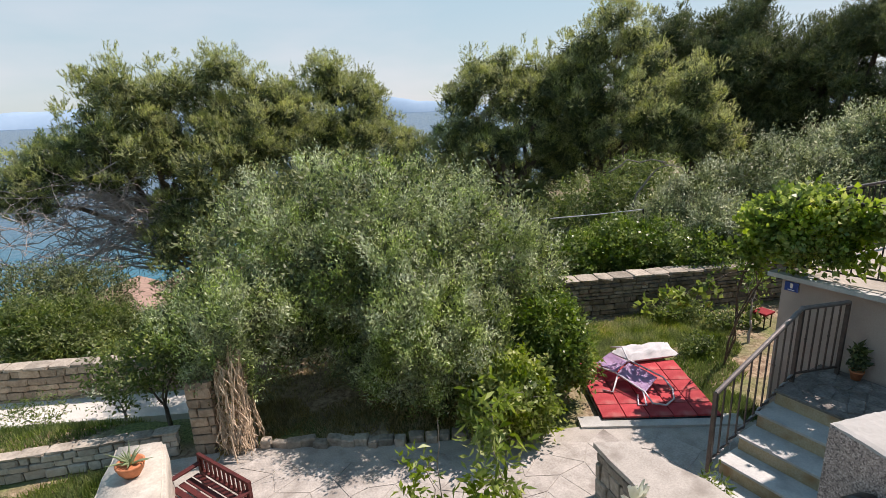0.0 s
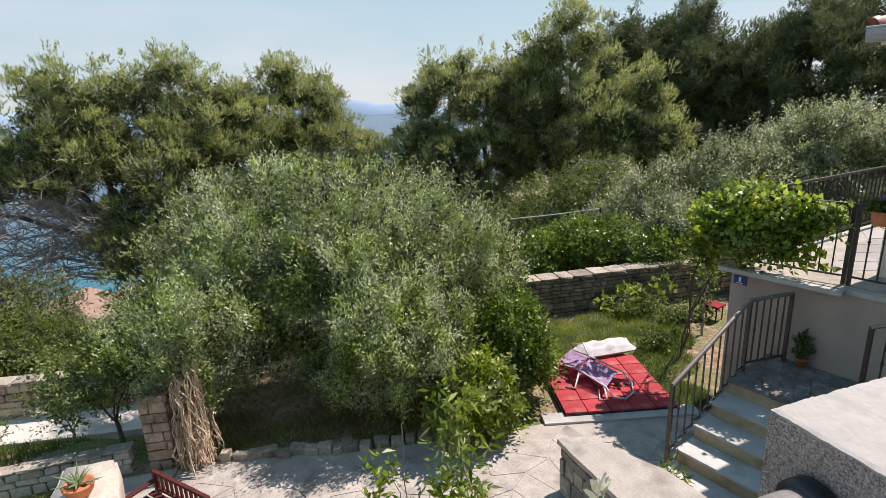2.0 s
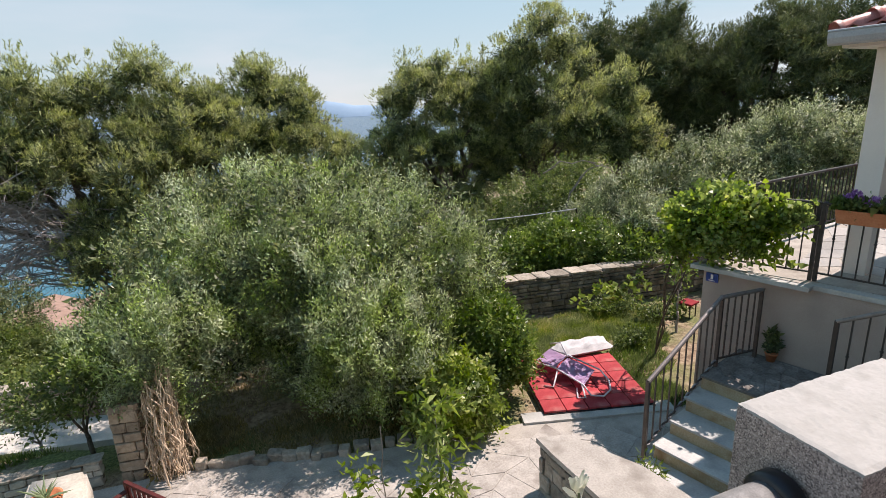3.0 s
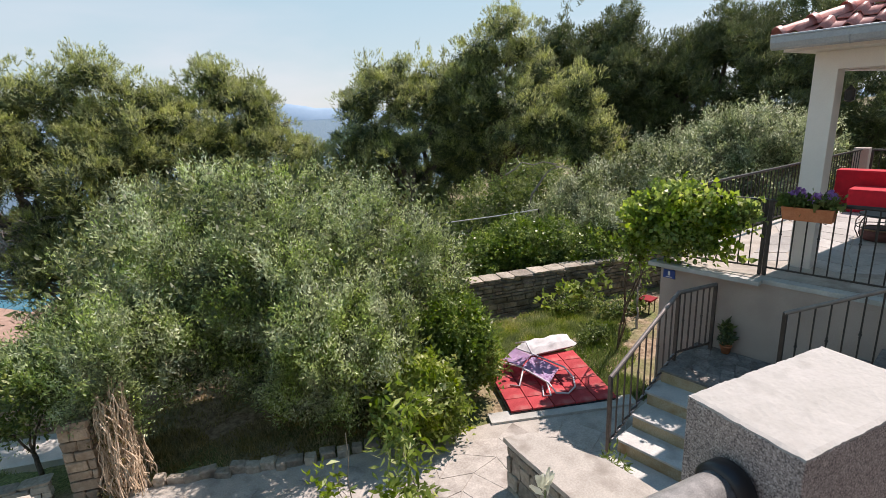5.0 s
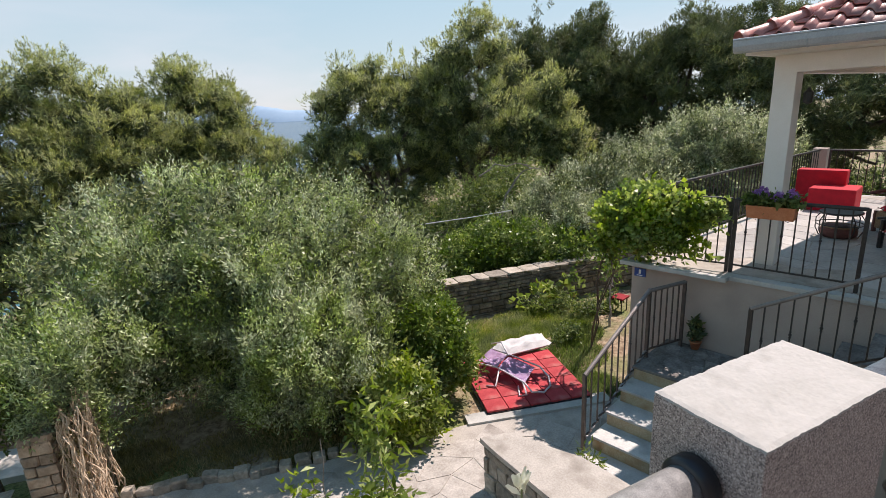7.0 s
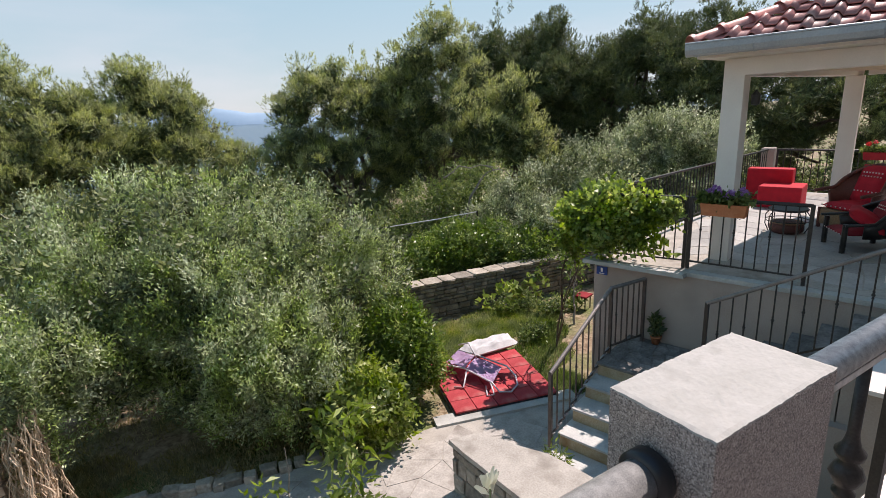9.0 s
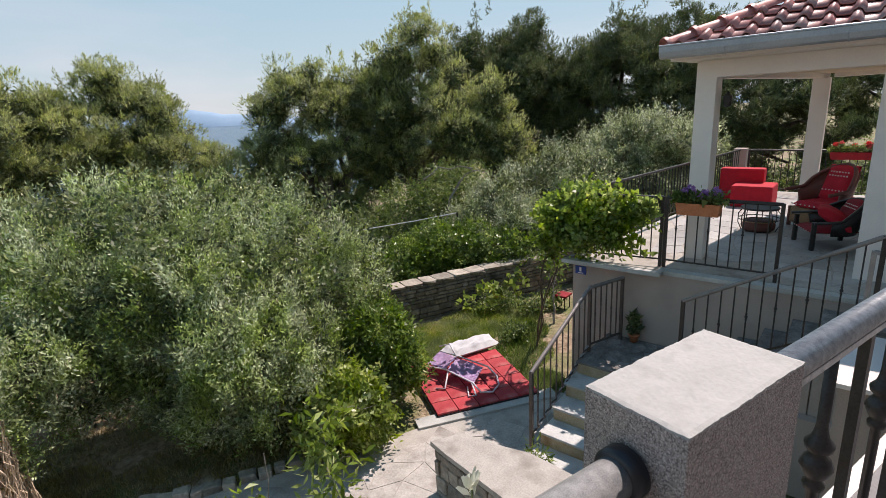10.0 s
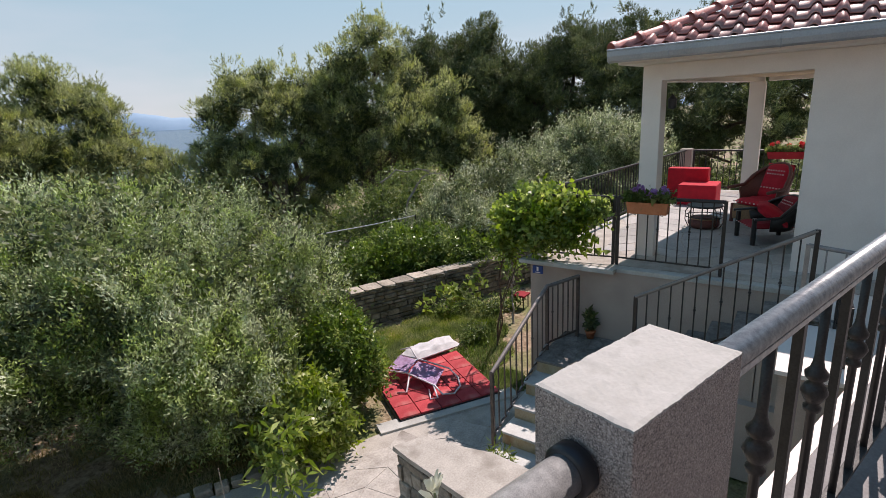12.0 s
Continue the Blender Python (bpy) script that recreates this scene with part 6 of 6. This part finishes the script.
def build_old_vine():
    rng = np.random.default_rng(23)
    t = base("dry_creeper", "pale dry creeper stems hanging beside the gate post", "creeper")
    for k in range(95):
        bm = bmesh.new()
        x, y = 0.26 + rng.uniform(0, 0.32), 6.42 + rng.normal() * 0.12 - 0.12 * rng.random()
        bx = x + rng.normal() * 0.09
        top, foot = rng.uniform(0.85, 1.35), max(0.0, rng.normal() * 0.22)
        for _ in range(3):
            pts = []
            for i in range(9):
                u = i / 8
                pts.append((x + (bx - x) * u + rng.normal() * 0.026 - 0.2 * u * (x - 0.34), y - 0.16 * u * u + rng.normal() * 0.024, foot + (top - foot) * (1 - u) + rng.uniform(-0.02, 0.05)))
            add_tube(bm, pts, [0.0058 * rng.uniform(0.35, 1.5)] * 9, 4)
        part("stem", bm, M["old_vine"], t)
    leafy("dry_leaves", [(0.36, 6.32, 0.9, 0.14, 0.12, 0.4), (0.40, 6.28, 0.4, 0.12, 0.1, 0.4), (0.30, 6.24, 0.08, 0.16, 0.12, 0.10)], M["dry_grass"], rng, 240, 5, 0.05, 0.02, sprig=0.1, parent=t, fill=0.2, droop=0.4)
    leafy("leaves", [(0.12, 6.5, 1.05, 0.2, 0.2, 0.14), (0.42, 6.42, 1.28, 0.26, 0.2, 0.16), (0.60, 6.36, 1.12, 0.14, 0.14, 0.22), (0.64, 6.36, 0.8, 0.09, 0.1, 0.2)], M["olive_leaf"], rng, 330, 9, 0.055, 0.02, sprig=0.18, parent=t, fill=0.2)


build_old_vine()

# border stones of the olive bed
rng_b = np.random.default_rng(14)
border = base("bed_border", "row of rough stones edging the olive bed", "border", kind="structure")
kinds = stone_variants("border_stone", M["limestone"], rng_b)
path = [Vector((0.45, 6.24, 0)), Vector((1.21, 5.77, 0)), Vector((2.07, 5.26, 0)), Vector((2.9, 4.84, 0)), Vector((3.6, 4.55, 0))]
for a, b in zip(path, path[1:]):
    n = int((b - a).length / 0.16)
    for i in range(n):
        p = a.lerp(b, (i + 0.5) / n)
        ob = new("border_stone", kinds[rng_b.integers(len(kinds))])
        ob.parent = border
        ob.matrix_basis = Matrix.Translation(p + Vector((rng_b.uniform(-0.02, 0.02), rng_b.uniform(-0.03, 0.03), 0.03))) @ Matrix.Rotation(atan2(b.y - a.y, b.x - a.x) + rng_b.uniform(-0.25, 0.25), 4, "Z") @ Matrix.Diagonal((0.17 * rng_b.uniform(0.7, 1.2), 0.13 * rng_b.uniform(0.7, 1.2), 0.12 * rng_b.uniform(0.7, 1.3), 1))

# wire and its post
pole = base("line_post", "thin post holding a line across the garden", "post")
part("post", rod((9.75, 7.70, -0.2), (9.72, 7.75, 1.62), 0.022, sides=8), M["iron"], pole)
part("wire", tube([(9.72, 7.75, 1.61), (9.0, 8.5, 1.47), (8.2, 9.37, 1.34), (6.2, 11.4, 1.0)], 0.013, 6), M["white_metal"], pole)
# dead sticks under the pines
dead = base("dead_branch", "pale dead branch among the shrubs", "branch")
rng_d = np.random.default_rng(33)
bm = bmesh.new()
limb(bm, (9.6, 8.7, 2.4), (10.45, 7.75, 2.62), 0.02, 0.01, rng_d)
limb(bm, (10.3, 7.9, 2.66), (10.75, 7.35, 2.25), 0.016, 0.006, rng_d)
limb(bm, (10.2, 8.0, 2.3), (9.9, 8.4, 0.2), 0.03, 0.02, rng_d)
limb(bm, (10.2, 8.0, 2.3), (10.5, 7.6, 2.6), 0.02, 0.006, rng_d)
part("branchwork", bm, M["bark_grey"], dead)

# dry stems in the planting bed
stems = base("dry_plant", "bare dry stalks in the planting bed", "stalks")
bm = bmesh.new()
limb(bm, (1.40, 2.86, 0.0), (1.41, 2.85, 1.9), 0.006, 0.003, rng_d, 0.05)
limb(bm, (1.36, 2.84, 0.9), (1.33, 2.88, 1.62), 0.005, 0.002, rng_d, 0.08)
part("stalk", bm, M["bark_grey"], stems)


def build_lily():
    rng = np.random.default_rng(44)
    t = base("lily", "white lily flowers below the balcony", "flower")
    c = Vector((2.32, 1.84, 1.5))
    part("stem", tube([c - Vector((0, 0, 1.5)), c - Vector((0.02, 0.01, 0.6)), c], 0.007, 6), M["aloe_leaf"], t)
    for k in range(9):
        d = Vector((rng.normal() * 0.5, rng.normal() * 0.5, 1.0)).normalized()
        side = d.cross(Vector((0.3, 0.9, 0.1))).normalized()
        bm = bmesh.new()
        p0 = c + Vector((rng.normal() * 0.03, rng.normal() * 0.03, -0.02))
        vs = [bm.verts.new(p) for p in (p0, p0 + d * 0.07 + side * 0.022, p0 + d * 0.15 + side * 0.012, p0 + d * 0.17 - Vector((0, 0, 0.01)), p0 + d * 0.15 - side * 0.012, p0 + d * 0.07 - side * 0.022)]
        bm.faces.new(vs)
        bmesh.ops.solidify(bm, geom=list(bm.faces), thickness=0.003)
        part("petal", bm, M["petal_white"], t)


build_lily()

# red garden seat under the vine, shade put into its darker red
seat = base("garden_chair", "red garden seat under the vine, coloured as if in its shade", "seat")
part("seat", box((9.0, 4.46, 0.24), (9.3, 4.72, 0.28), bevel=0.015), M["red_dark"], seat)
for x in (9.04, 9.26):
    for y in (4.5, 4.68):
        part("leg", rod((x, y, -0.03), (x, y, 0.25), 0.012), M["iron"], seat)


# ---------------------------------------------------------------- grass and weeds
def grass(name, label, spots, n, height, seed, blade="grass_blade"):
    rng = np.random.default_rng(seed)
    spots = np.array(spots, dtype=float)
    k = rng.integers(len(spots), size=n)
    a, r = rng.uniform(0, 2 * pi, n), rng.random(n) ** 0.6
    x = spots[k, 0] + np.cos(a) * r * spots[k, 2]
    y = spots[k, 1] + np.sin(a) * r * spots[k, 3]
    z = np.array([ground_height(u, v) for u, v in zip(x, y)])
    way = rng.normal(size=(n, 3)) * 0.4 + np.array([0, 0, 1.0])
    tagged(quads_object(name, spikes(np.stack([x, y, z], 1), way, height, 0.014, rng), M[blade]), label, "grass", kind="stuff")


grass("lawn_grass", "uneven green lawn behind the mat", [(6.2, 5.9, 1.0, 0.8), (7.4, 5.6, 0.9, 0.7), (5.6, 6.4, 0.8, 0.6), (8.2, 5.2, 0.8, 0.5)], 42000, 0.09, 1)
grass("bed_grass", "dry grass under the olive tree", [(0.9, 6.7, 0.5, 0.5), (1.8, 6.1, 0.7, 0.5), (2.7, 5.5, 0.6, 0.4), (1.2, 7.6, 1.2, 0.8)], 9000, 0.07, 2, "dry_grass")
grass("verge_grass", "weeds along the lane and wall", [(-1.6, 6.4, 0.9, 0.4), (-2.8, 6.5, 0.9, 0.6), (-1.5, 8.2, 1.2, 0.5), (-3.2, 8.8, 1.2, 0.5)], 17000, 0.11, 3, "shrub_leaf")
grass("mat_weeds", "weeds on the bare earth beside the mat", [(6.25, 3.5, 0.35, 0.5), (6.9, 4.2, 0.6, 0.5), (7.6, 4.6, 0.6, 0.4)], 8000, 0.10, 4, "shrub_leaf")
shrub("weed", "leafy weed at the foot of the stair", (4.22, 2.42, 0.29), [(4.22, 2.42, 0.36, 0.12, 0.12, 0.09)], 95, "bright_leaf", 26, 5, 0.09, 0.025, r0=0.004, category="weed", fill=0)
shrub("lawn_bush", "low shaded bush on the lawn", (7.9, 6.0, 0.0), [(8.0, 5.75, 0.14, 0.3, 0.3, 0.16), (8.45, 5.6, 0.18, 0.32, 0.3, 0.2)], 96, "shrub_leaf", 170, 7, 0.06, 0.03, category="bush")
shrub("lawn_bush", "low shaded bush under the vine", (7.3, 4.5, 0.0), [(7.3, 4.6, 0.1, 0.3, 0.26, 0.12)], 97, "shrub_leaf", 80, 7, 0.06, 0.03, category="bush")

shrub("lawn_bush", "sprawling leafy plant in dappled shade", (8.6, 4.9, 0.0), [(8.5, 5.0, 0.12, 0.36, 0.3, 0.14), (9.0, 4.8, 0.16, 0.3, 0.3, 0.18)], 98, "shrub_leaf", 130, 7, 0.07, 0.035, category="bush", rough=0.6)
shrub("lawn_bush", "young tree with a few airy leaves beside the terrace", (8.3, 4.35, 0.0), [(8.3, 4.4, 1.2, 0.22, 0.2, 0.2), (8.6, 4.5, 0.9, 0.2, 0.2, 0.2)], 99, "citrus_leaf", 42, 5, 0.08, 0.05, category="bush", fill=0, rough=0.6, r0=0.022)

# ---------------------------------------------------------------- pieces of the paving
flagstones(patio, PATIO, 0.006, 0.36, M["paving"], np.random.default_rng(61), joint=0.003, edge=0.005, uneven=0.003)
flagstones(terrace_floor, FLOOR_POLY, FLOOR + 0.0, 0.52, M["terrace_floor"], np.random.default_rng(62), joint=0.012, thick=0.006, turn=0.15)
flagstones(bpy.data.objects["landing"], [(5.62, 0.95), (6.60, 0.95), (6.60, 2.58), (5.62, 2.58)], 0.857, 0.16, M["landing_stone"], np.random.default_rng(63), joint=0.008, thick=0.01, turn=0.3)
